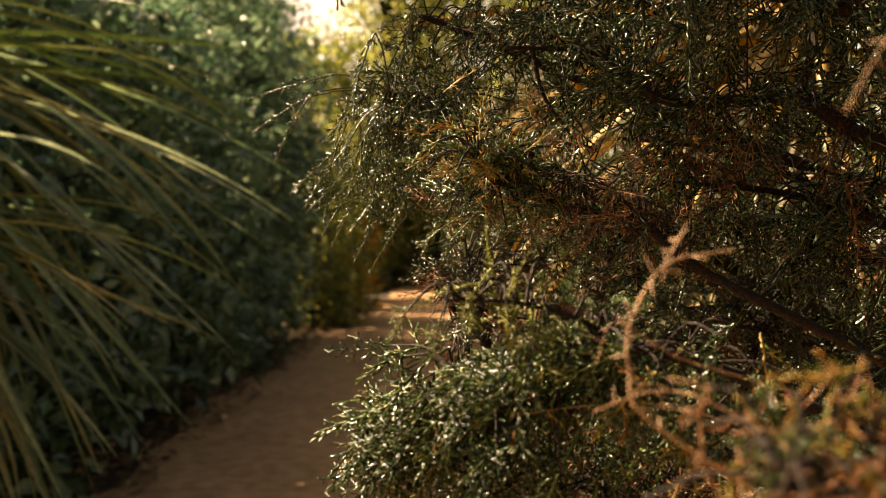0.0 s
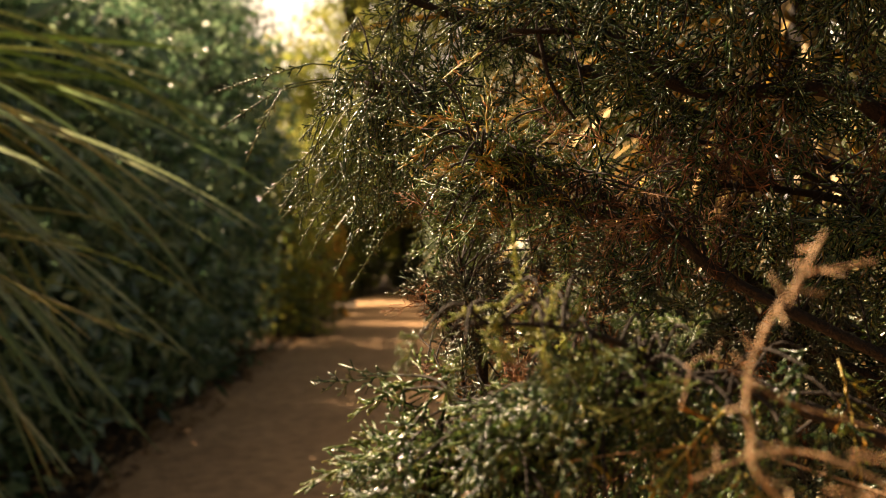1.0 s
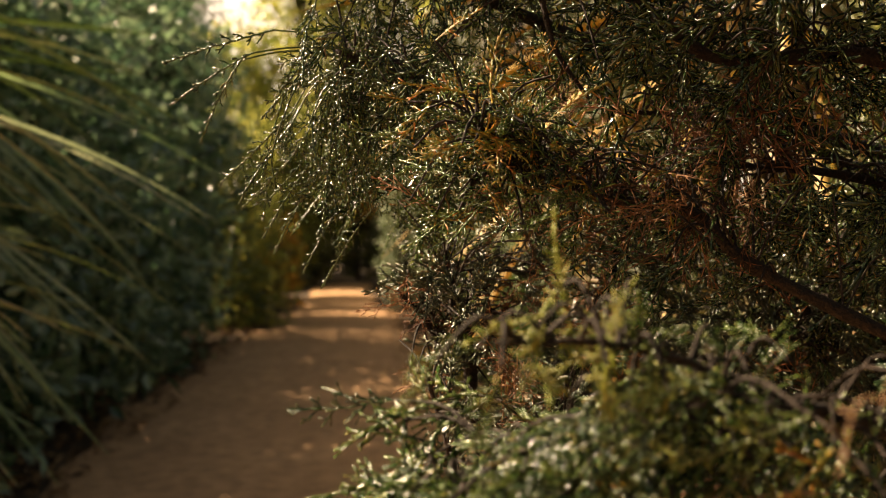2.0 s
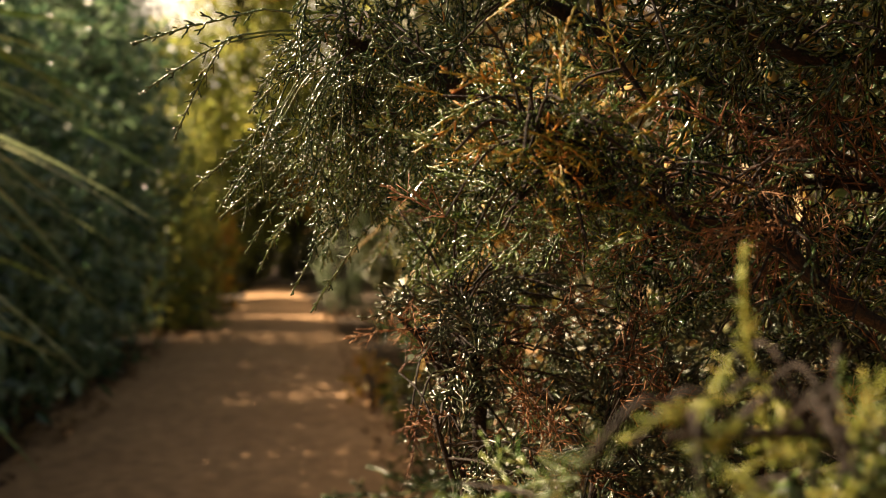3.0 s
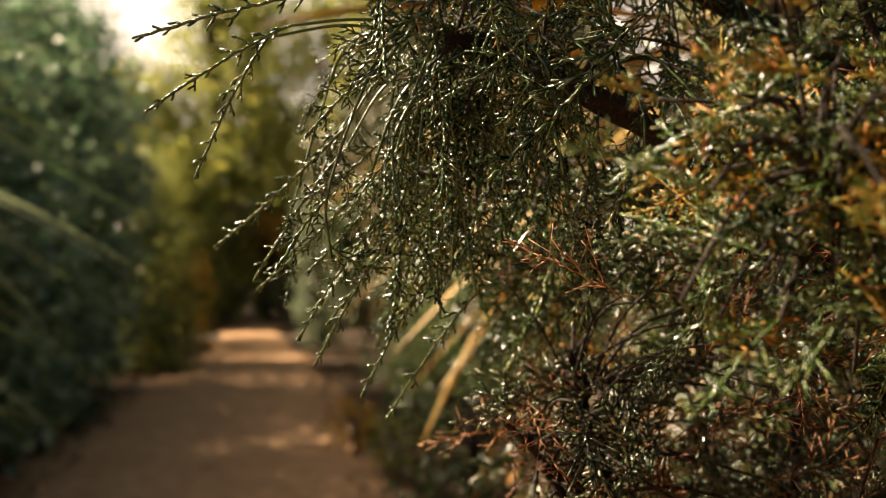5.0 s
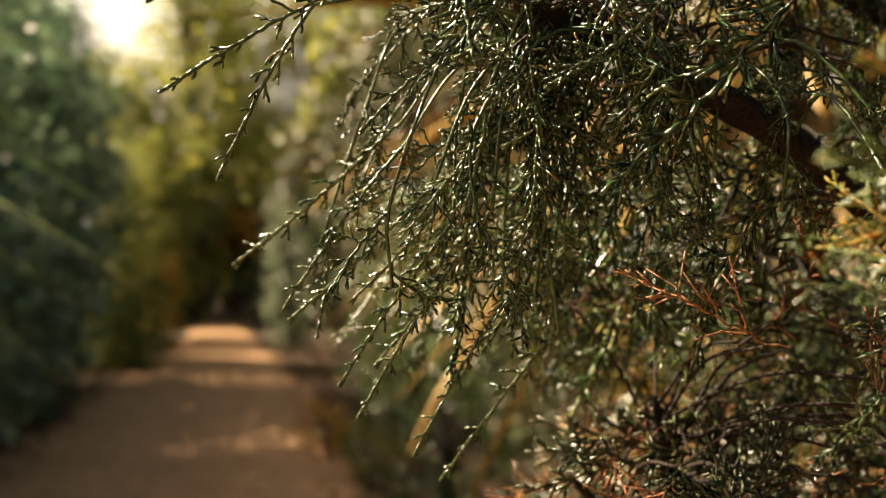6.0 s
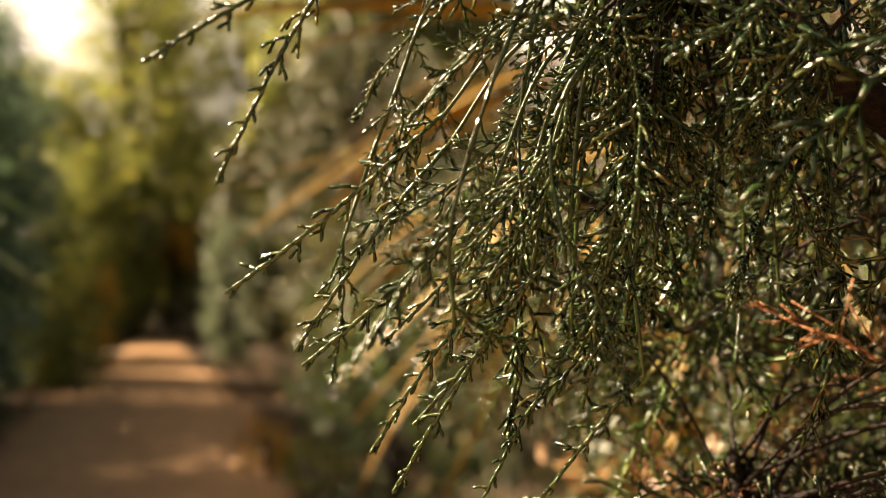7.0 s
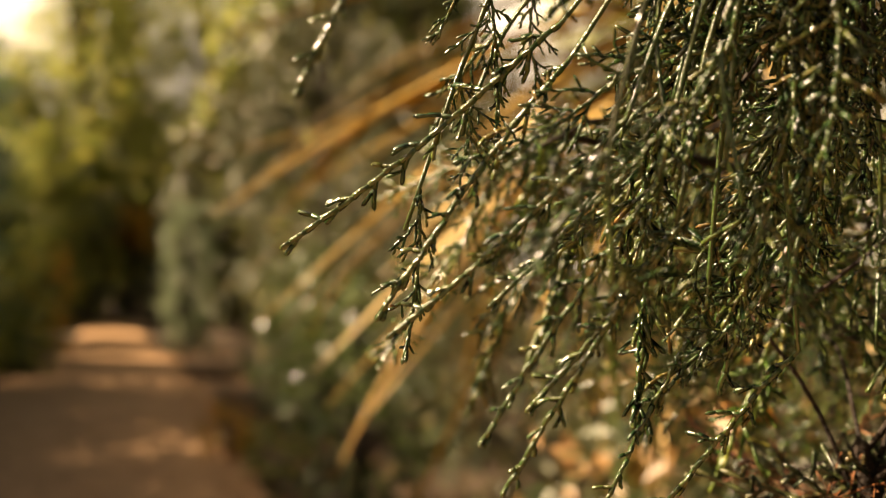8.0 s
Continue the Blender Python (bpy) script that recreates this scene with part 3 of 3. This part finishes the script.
def weep(ob, line, s0, s1, n, kinds, drop, lean, sprays=4, scale=(0.6, 1.0), within=None, face=(0, -1, 0.2), spread=0.35):
    """Thin twigs that arch out of a bough and hang, each with several sprays along it."""
    for i in range(n):
        q = s0 + (s1 - s0) * (i + RND.uniform(0, 1)) / n
        base = line[min(len(line) - 1, int(q * (len(line) - 1)))].copy()
        for _ in range(10):
            d = RND.uniform(*drop)
            out = np.array((RND.normal(lean[0], 0.045), RND.normal(lean[1], 0.03), 0.0))
            end = base + out + np.array((0, 0, -d))
            if within is None or within(end):
                break
        else:
            continue
        tl = smooth_line([base, base + out * 0.55 + np.array((0, 0, 0.008)), base + out * 0.9 + np.array((0, 0, -d * 0.5)) + RND.normal(0, 0.009, 3), end], 5)
        ts = Soup()
        ts.tube(tl, np.linspace(0.0010, 0.0006, len(tl)), 5, 0.1)
        part("twig", ts.mesh("twig", M_SHOOT), ob)
        fc = unit(np.array(face) + RND.normal(0, 0.45, 3))
        for j in range(sprays):
            k = min(len(tl) - 1, int((0.22 + 0.78 * (j + 0.6) / sprays) * (len(tl) - 1)))
            along = unit(tl[k] - tl[max(0, k - 2)])
            out_way = unit(np.cross(along, fc)) * (1 if j % 2 else -1)
            w = unit(along * 0.85 + out_way * RND.uniform(0.35, 0.8) + RND.normal(0, spread * 0.5, 3) + np.array((0, 0, -0.15)))
            if within is not None and not within(tl[k] + w * 0.05):
                w = unit(along + np.array((0.25, 0, -0.4)))
            m = aim(tl[k], w, unit(fc + RND.normal(0, 0.3, 3))) @ Matrix.Scale(RND.uniform(*scale), 4)
            part("spray", kinds[int(RND.integers(0, len(kinds)))], ob, m=m)


# the hanging bough that the camera nears at the end
ob, ln = bough([(0.85, 0.76, 1.02), (0.55, 1.15, 1.16), (0.25, 1.08, 1.31), (0.065, 0.97, 1.396), (-0.015, 0.97, 1.436), (-0.06, 0.965, 1.452)], 0.0105, 0.0042)
dress(ob, ln, 0.80, 1.0, 14, STRAND, (-0.22, -0.03, -0.88), 0.26, within=hanging, twig=0.04, twig_way=(-0.1, 0.0, -0.3), scale=(0.65, 1.1))
dress(ob, ln, 0.74, 1.0, 24, HI, (-0.32, -0.03, -0.62), 0.42, within=hanging, twig=0.05, twig_way=(-0.1, 0.0, -0.5), scale=(0.7, 1.1))
weep(ob, ln, 0.72, 1.0, 13, HI, (0.03, 0.12), (-0.02, 0.02), 5, (0.4, 0.8), hanging)
weep(ob, ln, 0.60, 0.86, 5, HI[:4] + MID[:3], (0.03, 0.13), (0.0, -0.02), 6, (0.4, 0.8), hanging)
dress(ob, ln, 0.58, 0.82, 8, HI, (-0.2, -0.1, -0.6), 0.5, twig=0.07, twig_way=(0.0, 0.0, -0.4), scale=(0.8, 1.2))
dress(ob, ln, 0.20, 0.62, 20, MID, (-0.3, -0.2, -0.6), 0.55, twig=0.09, twig_way=(0.0, 0.0, 0.2))
# long loose tips that stand clear of the rest
for base, tip in (((-0.110, 0.965, 1.470), (-0.190, 0.945, 1.452)), ((-0.125, 0.96, 1.452), (-0.186, 0.939, 1.416)), ((-0.135, 0.962, 1.447), (-0.174, 0.96, 1.390)),
                  ((-0.10, 0.99, 1.41), (-0.160, 1.01, 1.352)), ((-0.085, 0.97, 1.37), (-0.128, 0.97, 1.315)), ((-0.04, 0.98, 1.33), (-0.085, 1.0, 1.272)), ((-0.09, 0.975, 1.385), (-0.139, 0.984, 1.332)), ((-0.08, 0.97, 1.36), (-0.120, 0.98, 1.301)), ((-0.075, 0.98, 1.39), (-0.116, 0.979, 1.34)),
                  ((-0.07, 0.965, 1.375), (-0.107, 0.977, 1.315)), ((-0.10, 0.985, 1.40), (-0.150, 0.99, 1.345)), ((-0.06, 0.99, 1.34), (-0.100, 0.985, 1.288))):
    w = np.subtract(tip, base)
    part("spray", TIP[int(RND.integers(0, 4))], ob, m=aim(base, w, (0.1, -1, 0.2)) @ Matrix.Scale(float(np.linalg.norm(w)) / 0.078, 4))
    stem_line = smooth_line([ln[-3] + RND.normal(0, 0.006, 3), (ln[-1] + np.array(base)) / 2 + np.array((0, 0, 0.004)), base], 5)
    ts = Soup()
    ts.tube(stem_line, np.linspace(0.0008, 0.0007, len(stem_line)), 5)
    part("twig", ts.mesh("twig", M_SHOOT), ob)
ob, ln = bough([(0.84, 0.78, 1.25), (0.45, 1.03, 1.36), (0.15, 1.03, 1.47), (0.04, 1.0, 1.51), (-0.025, 0.98, 1.53)], 0.009, 0.003)
dress(ob, ln, 0.70, 1.0, 14, STRAND, (-0.22, -0.1, -0.85), 0.32, within=hanging, twig=0.05, twig_way=(-0.1, 0.1, -0.1), scale=(0.65, 1.1))
dress(ob, ln, 0.62, 1.0, 20, HI, (-0.3, -0.1, -0.55), 0.45, within=hanging, twig=0.06, twig_way=(-0.1, 0.1, 0.2), scale=(0.7, 1.15))
weep(ob, ln, 0.45, 0.95, 8, HI[:4] + MID[:2], (0.02, 0.14), (0.0, -0.04), 6, (0.4, 0.8), hanging)
dress(ob, ln, 0.2, 0.7, 26, FRESH, (-0.3, -0.2, -0.4), 0.55, twig=0.10, twig_way=(0.0, 0.0, 0.2))

# a farther bough, sunlit between the hanging one and the plants behind
ob, ln = bough([(0.85, 0.80, 1.12), (0.50, 1.20, 1.20), (0.27, 1.20, 1.32), (0.10, 1.15, 1.385), (-0.05, 1.10, 1.40)], 0.007, 0.0018)
dress(ob, ln, 0.42, 0.95, 15, FRESH, (-0.12, -0.05, -0.85), 0.40, twig=0.07, twig_way=(0.1, 0.1, -0.6), scale=(0.7, 1.2))
dress(ob, ln, 0.42, 0.95, 13, MID, (-0.12, -0.05, -0.85), 0.40, twig=0.08, twig_way=(0.1, 0.1, -0.6), scale=(0.7, 1.2))
weep(ob, ln, 0.45, 1.0, 20, FRESH, (0.02, 0.12), (0.0, 0.02), 4, (0.5, 0.9), hanging)
weep(ob, ln, 0.72, 1.0, 12, MID, (0.02, 0.10), (0.0, 0.02), 4, (0.5, 0.9), hanging)
dress(ob, ln, 0.42, 1.0, 4, GOLD, (-0.12, -0.05, -0.75), 0.45, twig=0.09, twig_way=(0.1, 0.1, -0.8), scale=(0.6, 1.0))

# the middle bough with gold and rust sprays
ob, ln = bough([(0.85, 0.75, 0.98), (0.45, 0.80, 1.16), (0.217, 0.81, 1.274), (0.160, 0.81, 1.32), (0.102, 0.81, 1.33), (0.045, 0.795, 1.350), (0.018, 0.78, 1.370)], 0.0060, 0.0018)
dress(ob, ln, 0.74, 1.0, 34, FRESH, (-0.30, -0.05, 0.10), 0.55, (0, -0.6, 0.8), (0.35, 0.6), 0.035, (0.2, -0.2, 0.4))
dress(ob, ln, 0.72, 1.0, 6, FRESH[:4], (-0.1, -0.05, 0.35), 0.5, (0, -0.7, 0.7), (0.35, 0.65), 0.04, (0.1, -0.2, 0.5))
dress(ob, ln, 0.68, 1.0, 38, GOLD, (-0.25, -0.05, 0.18), 0.5, (0, -0.6, 0.8), (0.35, 0.65), 0.04, (0.1, -0.2, 0.4))
dress(ob, ln, 0.70, 1.0, 18, MID, (-0.4, -0.05, -0.40), 0.45, (0, -0.6, 0.8), (0.35, 0.65), 0.03, (0.2, -0.1, 0.4))
dress(ob, ln, 0.36, 0.76, 40, DEAD, (-0.1, -0.1, 0.35), 0.6, (0, -0.6, 0.8), (0.4, 0.75), 0.04, (0, 0, 0.8))
dress(ob, ln, 0.25, 0.80, 24, MID, (-0.4, 0.0, -0.3), 0.5, (0, -0.6, 0.8), (0.5, 0.85), 0.05, (0, 0.1, 0.2))

dress(ob, ln, 0.80, 1.0, 16, GOLD, (-0.05, -0.25, 0.05), 0.5, (0, -0.6, 0.8), (0.35, 0.6), 0.04, (0.1, -0.4, 0.1))
dress(ob, ln, 0.80, 1.0, 12, FRESH, (-0.05, -0.25, -0.1), 0.5, (0, -0.6, 0.8), (0.35, 0.6), 0.04, (0.1, -0.4, 0.0))

# the dark upper boughs
ob, ln = bough([(0.85, 0.75, 1.22), (0.6, 0.85, 1.33), (0.388, 0.85, 1.382), (0.304, 0.85, 1.423), (0.193, 0.85, 1.424), (0.133, 0.85, 1.466), (0.053, 0.85, 1.472)], 0.010, 0.002)
dress(ob, ln, 0.35, 1.0, 70, MID, (-0.4, -0.1, -0.3), 0.5, twig=0.06, twig_way=(0, 0, 0.8))
dress(ob, ln, 0.3, 0.7, 14, DEAD, (-0.3, -0.2, -0.6), 0.5, twig=0.05)
side, _ = bough([(0.075, 0.85, 1.470), (0.085, 0.85, 1.43), (0.106, 0.85, 1.398)], 0.0022, 0.0013, parent=ob, name="twig")
ob, ln = bough([(0.85, 0.75, 1.42), (0.6, 0.78, 1.47), (0.40, 0.80, 1.48), (0.25, 0.78, 1.50), (0.12, 0.76, 1.53)], 0.010, 0.002)
dress(ob, ln, 0.3, 1.0, 130, MID, (-0.35, -0.3, -0.35), 0.5, twig=0.08, twig_way=(0, 0.0, 0.3))
ob, ln = bough([(0.85, 0.75, 1.10), (0.62, 0.86, 1.25), (0.45, 0.90, 1.30), (0.33, 0.93, 1.345), (0.22, 0.95, 1.36)], 0.009, 0.002)
dress(ob, ln, 0.3, 1.0, 80, MID, (-0.4, -0.2, -0.4), 0.6, twig=0.08)
dress(ob, ln, 0.4, 1.0, 16, DEAD, (-0.3, -0.2, -0.3), 0.6, twig=0.05)

# a deep inner bough
ob, ln = bough([(0.85, 0.78, 1.15), (0.55, 1.02, 1.28), (0.40, 1.06, 1.36), (0.28, 1.04, 1.40), (0.18, 1.02, 1.41)], 0.007, 0.002)
dress(ob, ln, 0.35, 1.0, 50, FRESH, (-0.3, -0.1, -0.5), 0.6, twig=0.08, twig_way=(0, 0.0, 0.1), scale=(0.8, 1.2))

# the dark inner boughs low in the crown, their shade painted into the shoot colours
for pts in ([(0.85, 0.80, 0.80), (0.60, 1.02, 0.98), (0.38, 1.10, 1.10), (0.20, 1.12, 1.17), (0.09, 1.12, 1.19)],
            [(0.85, 0.78, 0.70), (0.58, 0.92, 0.88), (0.36, 0.96, 1.00), (0.20, 0.98, 1.07), (0.12, 0.98, 1.08)],
            [(0.85, 0.82, 0.95), (0.66, 1.10, 1.08), (0.50, 1.20, 1.19), (0.34, 1.24, 1.26), (0.20, 1.25, 1.28)],
            [(0.85, 0.76, 0.90), (0.64, 0.90, 1.02), (0.48, 0.98, 1.13), (0.36, 1.00, 1.20), (0.26, 1.01, 1.22)]):
    ob, ln = bough(pts, 0.007, 0.002)
    dress(ob, ln, 0.30, 1.0, 62, DARKENED + MID[:1], (-0.25, -0.25, -0.3), 0.6, (0, -0.7, 0.6), (0.6, 1.1), 0.05, (-0.1, -0.1, 0.1))
    dress(ob, ln, 0.35, 0.9, 6, DEAD, (-0.2, -0.2, 0.0), 0.6, (0, -0.7, 0.6), (0.6, 1.0), 0.07)

# the low bough, passed first
ob, ln = bough([(0.85, 0.75, 0.90), (0.45, 0.68, 1.08), (0.22, 0.60, 1.20), (0.10, 0.565, 1.240), (0.035, 0.578, 1.218), (-0.025, 0.61, 1.192)], 0.006, 0.002)
dress(ob, ln, 0.58, 1.0, 95, FRESH, (-0.55, 0.0, -0.34), 0.28, (0, -0.3, 1), (0.45, 0.85), 0.015, (0, -0.1, 0.0))
dress(ob, ln, 0.50, 1.0, 80, FRESH[:2] + MID, (-0.35, -0.1, -0.8), 0.36, (0, -0.8, 0.5), (0.6, 1.0), 0.05, (0, -0.1, -0.5))
dress(ob, ln, 0.40, 0.70, 5, GOLD, (-0.3, -0.4, -0.4), 0.4, (0, -0.5, 0.8), (0.5, 0.9), 0.05)
for base, tip in (((0.0, 0.62, 1.235), (-0.083, 0.62, 1.192)), ((0.0, 0.62, 1.24), (-0.067, 0.656, 1.235)), ((0.0, 0.63, 1.215), (-0.077, 0.666, 1.175)), ((-0.01, 0.6, 1.19), (-0.055, 0.62, 1.13)), ((-0.02, 0.61, 1.20), (-0.090, 0.63, 1.165)), ((-0.02, 0.6, 1.20), (-0.085, 0.60, 1.205))):
    w = np.subtract(tip, base)
    part("spray", FRESH[int(RND.integers(0, 6))], ob, m=aim(base, w, (0.1, -0.6, 0.8)) @ Matrix.Scale(float(np.linalg.norm(w)) / 0.08, 4))
side, sl = bough([(0.10, 0.565, 1.24), (0.075, 0.55, 1.257), (0.038, 0.54, 1.268), (-0.002, 0.535, 1.270)], 0.002, 0.001, parent=ob, name="twig")
dress(side, sl, 0.25, 1.0, 20, YELLOW, (-0.25, -0.10, -0.05), 0.35, (0, -0.6, 0.8), (0.30, 0.46), 0.02, (0, -0.1, 0.0))
dress(side, sl, 0.1, 1.0, 14, FRESH, (-0.25, -0.05, 0.0), 0.5, (0, -0.6, 0.8), (0.32, 0.5), 0.02, (0, -0.1, 0.0))

ob, ln = bough([(0.85, 0.75, 0.82), (0.45, 0.70, 1.0), (0.22, 0.66, 1.10), (0.07, 0.64, 1.14), (-0.0, 0.64, 1.14)], 0.007, 0.002)
dress(ob, ln, 0.45, 1.0, 90, MID, (-0.3, -0.3, -0.6), 0.5, (0, -0.8, 0.5), (0.7, 1.1), 0.06, (0, 0, 0.2))
dress(ob, ln, 0.30, 0.7, 20, DEAD, (-0.3, -0.3, -0.3), 0.5, (0, -0.8, 0.5), (0.7, 1.1), 0.06, (0, 0, 0.4))

# bare rust-brown twigs and dry sprays nearest to the path
ob, ln = bough([(0.85, 0.74, 0.80), (0.5, 0.50, 1.0), (0.27, 0.36, 1.12), (0.17, 0.31, 1.185), (0.125, 0.285, 1.215), (0.095, 0.28, 1.225)], 0.003, 0.0010, M_TWIG)
dress(ob, ln, 0.68, 1.0, 26, FRESH, (-0.15, 0.1, 0.15), 0.6, (0, -0.8, 0.5), (0.3, 0.5), 0.03)
dress(ob, ln, 0.66, 1.0, 18, GOLD, (-0.15, 0.1, 0.15), 0.6, (0, -0.8, 0.5), (0.3, 0.5), 0.03)
dress(ob, ln, 0.62, 1.0, 9, DEAD, (-0.15, 0.1, 0.15), 0.7, (0, -0.8, 0.5), (0.5, 0.8), 0.04)
TWIGS = [
    ([(0.138, 0.371, 1.191), (0.075, 0.359, 1.233), (0.067, 0.359, 1.252), (0.067, 0.359, 1.268), (0.074, 0.359, 1.284), (0.081, 0.359, 1.293), (0.089, 0.359, 1.307)], 0.0021),
    ([(0.081, 0.359, 1.292), (0.092, 0.377, 1.295), (0.115, 0.383, 1.298)], 0.0018),
    ([(0.172, 0.348, 1.196), (0.109, 0.371, 1.234), (0.084, 0.383, 1.241), (0.057, 0.383, 1.233)], 0.0018),
    ([(0.200, 0.480, 1.190), (0.128, 0.540, 1.208), (0.082, 0.540, 1.210), (0.037, 0.545, 1.204)], 0.0013),
    ([(0.150, 0.420, 1.235), (0.103, 0.420, 1.249), (0.089, 0.420, 1.257), (0.071, 0.420, 1.266), (0.064, 0.420, 1.248)], 0.0013),
    ([(0.220, 0.330, 1.390), (0.150, 0.285, 1.375), (0.132, 0.280, 1.363), (0.118, 0.280, 1.340)], 0.0013),
]
for pts, r in TWIGS:
    tl = smooth_line(pts, 10)
    s = Soup()
    r *= 0.34
    s.tube(tl, np.linspace(r, r * 0.6, len(tl)), 7, 0.10)
    for j in range(3, len(tl) - 1, 3):
        d = unit(RND.normal(0, 1, 3)) * RND.uniform(0.003, 0.009)
        s.tube(np.array([tl[j], tl[j] + d * 0.5, tl[j] + d]), np.array((r * 0.55, r * 0.5, r * 0.45)), 5)
    part("twig", s.mesh("twig", M_TWIG), ob)

# the rest of the crown, joined
def joined(kinds, places, name, mat):
    """Sprays joined into one mesh at (base, way) pairs."""
    data = []
    for me in kinds:
        v, f = np.empty(len(me.vertices) * 3, np.float32), np.empty(len(me.polygons) * 3, np.int32)
        me.vertices.foreach_get("co", v)
        me.loops.foreach_get("vertex_index", f)
        data.append((v.reshape(-1, 3), f.reshape(-1, 3)))
    soup = Soup()
    for i, (base, w) in enumerate(places):
        v, f = data[i % len(data)]
        m = np.array(HOME @ aim(base, w, RND.normal(0, 1, 3)) @ Matrix.Scale(RND.uniform(0.9, 1.5), 4))
        soup.add(v @ m[:3, :3].T + m[:3, 3], f)
    part(name, soup.mesh(name, mat), conifer, kind="stuff")


outer, within_crown = [], []
for i in range(1100):
    a = RND.uniform(0, 2 * math.pi)
    z = RND.uniform(0.35, 2.6)
    rad = (0.35 + 0.65 * RND.uniform() ** 0.6) * (1.0 - 0.28 * abs(z - 1.2)) * 0.75
    base = np.array((0.88 + math.cos(a) * rad, 1.08 + math.sin(a) * rad * 0.75, z))
    if i % 5 < 2:                      # the leafy upper boughs above the view, added to shade the inner ones
        base = np.array((RND.uniform(-0.30, 0.50), RND.uniform(0.86, 1.20), RND.uniform(1.70, 2.0)))
    elif base[1] < 1.0 and base[0] < 0.33 or base[0] < (0.14 if base[2] < 1.1 else 0.30) or (base[1] < 0.72 and base[0] < 0.75) or (base[1] > 0.98 and base[0] < 0.45 and 1.18 < base[2] < 1.6):
        continue
    outer.append((base, unit(np.array((math.cos(a), math.sin(a), -0.7)) + RND.normal(0, 0.4, 3))))
for i in range(260):
    q = RND.uniform(0, 1)
    base = np.array((0.14 + 0.56 * q, RND.uniform(1.22, 1.48) - 0.25 * q, RND.uniform(0.85, 1.20 + 0.12 * q)))
    within_crown.append((base, unit(np.array((-0.4, -0.4, -0.3)) + RND.normal(0, 0.5, 3))))
joined(LOW, outer, "foliage", M_SHOOT)
# the inner foliage takes the darkened material in place of real shade
joined(SHADED, within_crown, "inner_foliage", M_SHADE_SHOOT)

# ================================================================ the withered undergrowth
under = new("withered_bush")
under.location = (0.06, 1.10, 0)
tagged(under, "dark-stemmed withered bush with rust-brown sprays under the conifer", "bush")
UH = Matrix.Translation(-under.location)
for pts, r in (([(0.06, 1.10, 0.0), (0.05, 1.06, 0.9), (0.041, 1.03, 1.177), (0.034, 1.03, 1.237), (0.026, 1.03, 1.270), (0.020, 1.03, 1.295)], 0.0050),
               ([(0.05, 1.08, 0.3), (0.045, 1.05, 0.95), (0.022, 1.03, 1.18), (0.005, 1.03, 1.235), (-0.018, 1.03, 1.263)], 0.0030),
               ([(0.06, 1.1, 0.2), (0.15, 1.08, 0.9), (0.16, 1.06, 1.2), (0.19, 1.06, 1.33)], 0.0040),
               ([(0.06, 1.1, 0.1), (0.03, 1.02, 0.8), (0.02, 0.98, 1.1), (-0.0, 0.97, 1.2)], 0.0030),
               ([(0.06, 1.1, 0.1), (0.10, 0.98, 0.8), (0.09, 0.93, 1.08), (0.10, 0.92, 1.2)], 0.0030),
               ([(0.06, 1.1, 0.1), (0.20, 0.99, 0.8), (0.22, 0.97, 1.08), (0.24, 0.96, 1.22)], 0.0030),
               ([(0.06, 1.1, 0.1), (0.28, 1.1, 0.8), (0.33, 1.08, 1.15), (0.38, 1.05, 1.3)], 0.0040)):
    ob, ln = bough(pts, r * 1.6, r * 0.6, parent=under, name="stem")
    ob.matrix_local = UH
    dress(ob, ln, 0.50, 0.95, 30 if pts[-1][0] < 0.15 else 2, DEAD, (0.12, -0.3, 0.1), 0.6, (0, -1, 0.2), (0.45, 0.85), 0.09, (0, -0.2, 0.1), keep=lambda p: p[0] > -0.05)
    # darkened sprays put the shade under the conifer into their colour
    dress(ob, ln, 0.50, 1.0, 24 if pts[-1][0] < 0.15 else 40, DARKENED, (0.05, -0.3, 0.0), 0.6, (0, -1, 0.2), (0.6, 1.0), 0.05, (0, -0.2, 0.2), keep=lambda p: p[0] > 0.0)

# a pale stick that catches the sun in the shade
stick = Soup()
sl = smooth_line([(0.54, 1.36, 0.0), (0.50, 1.33, 0.8), (0.455, 1.30, 1.21), (0.425, 1.30, 1.294), (0.41, 1.30, 1.36)], 6)
stick.tube(sl, np.linspace(0.010, 0.004, len(sl)), 8)
tagged(new("pale_stem", stick.mesh("pale_stem", M_PALE)), "pale bare stem catching the sun behind the conifer", "stem")
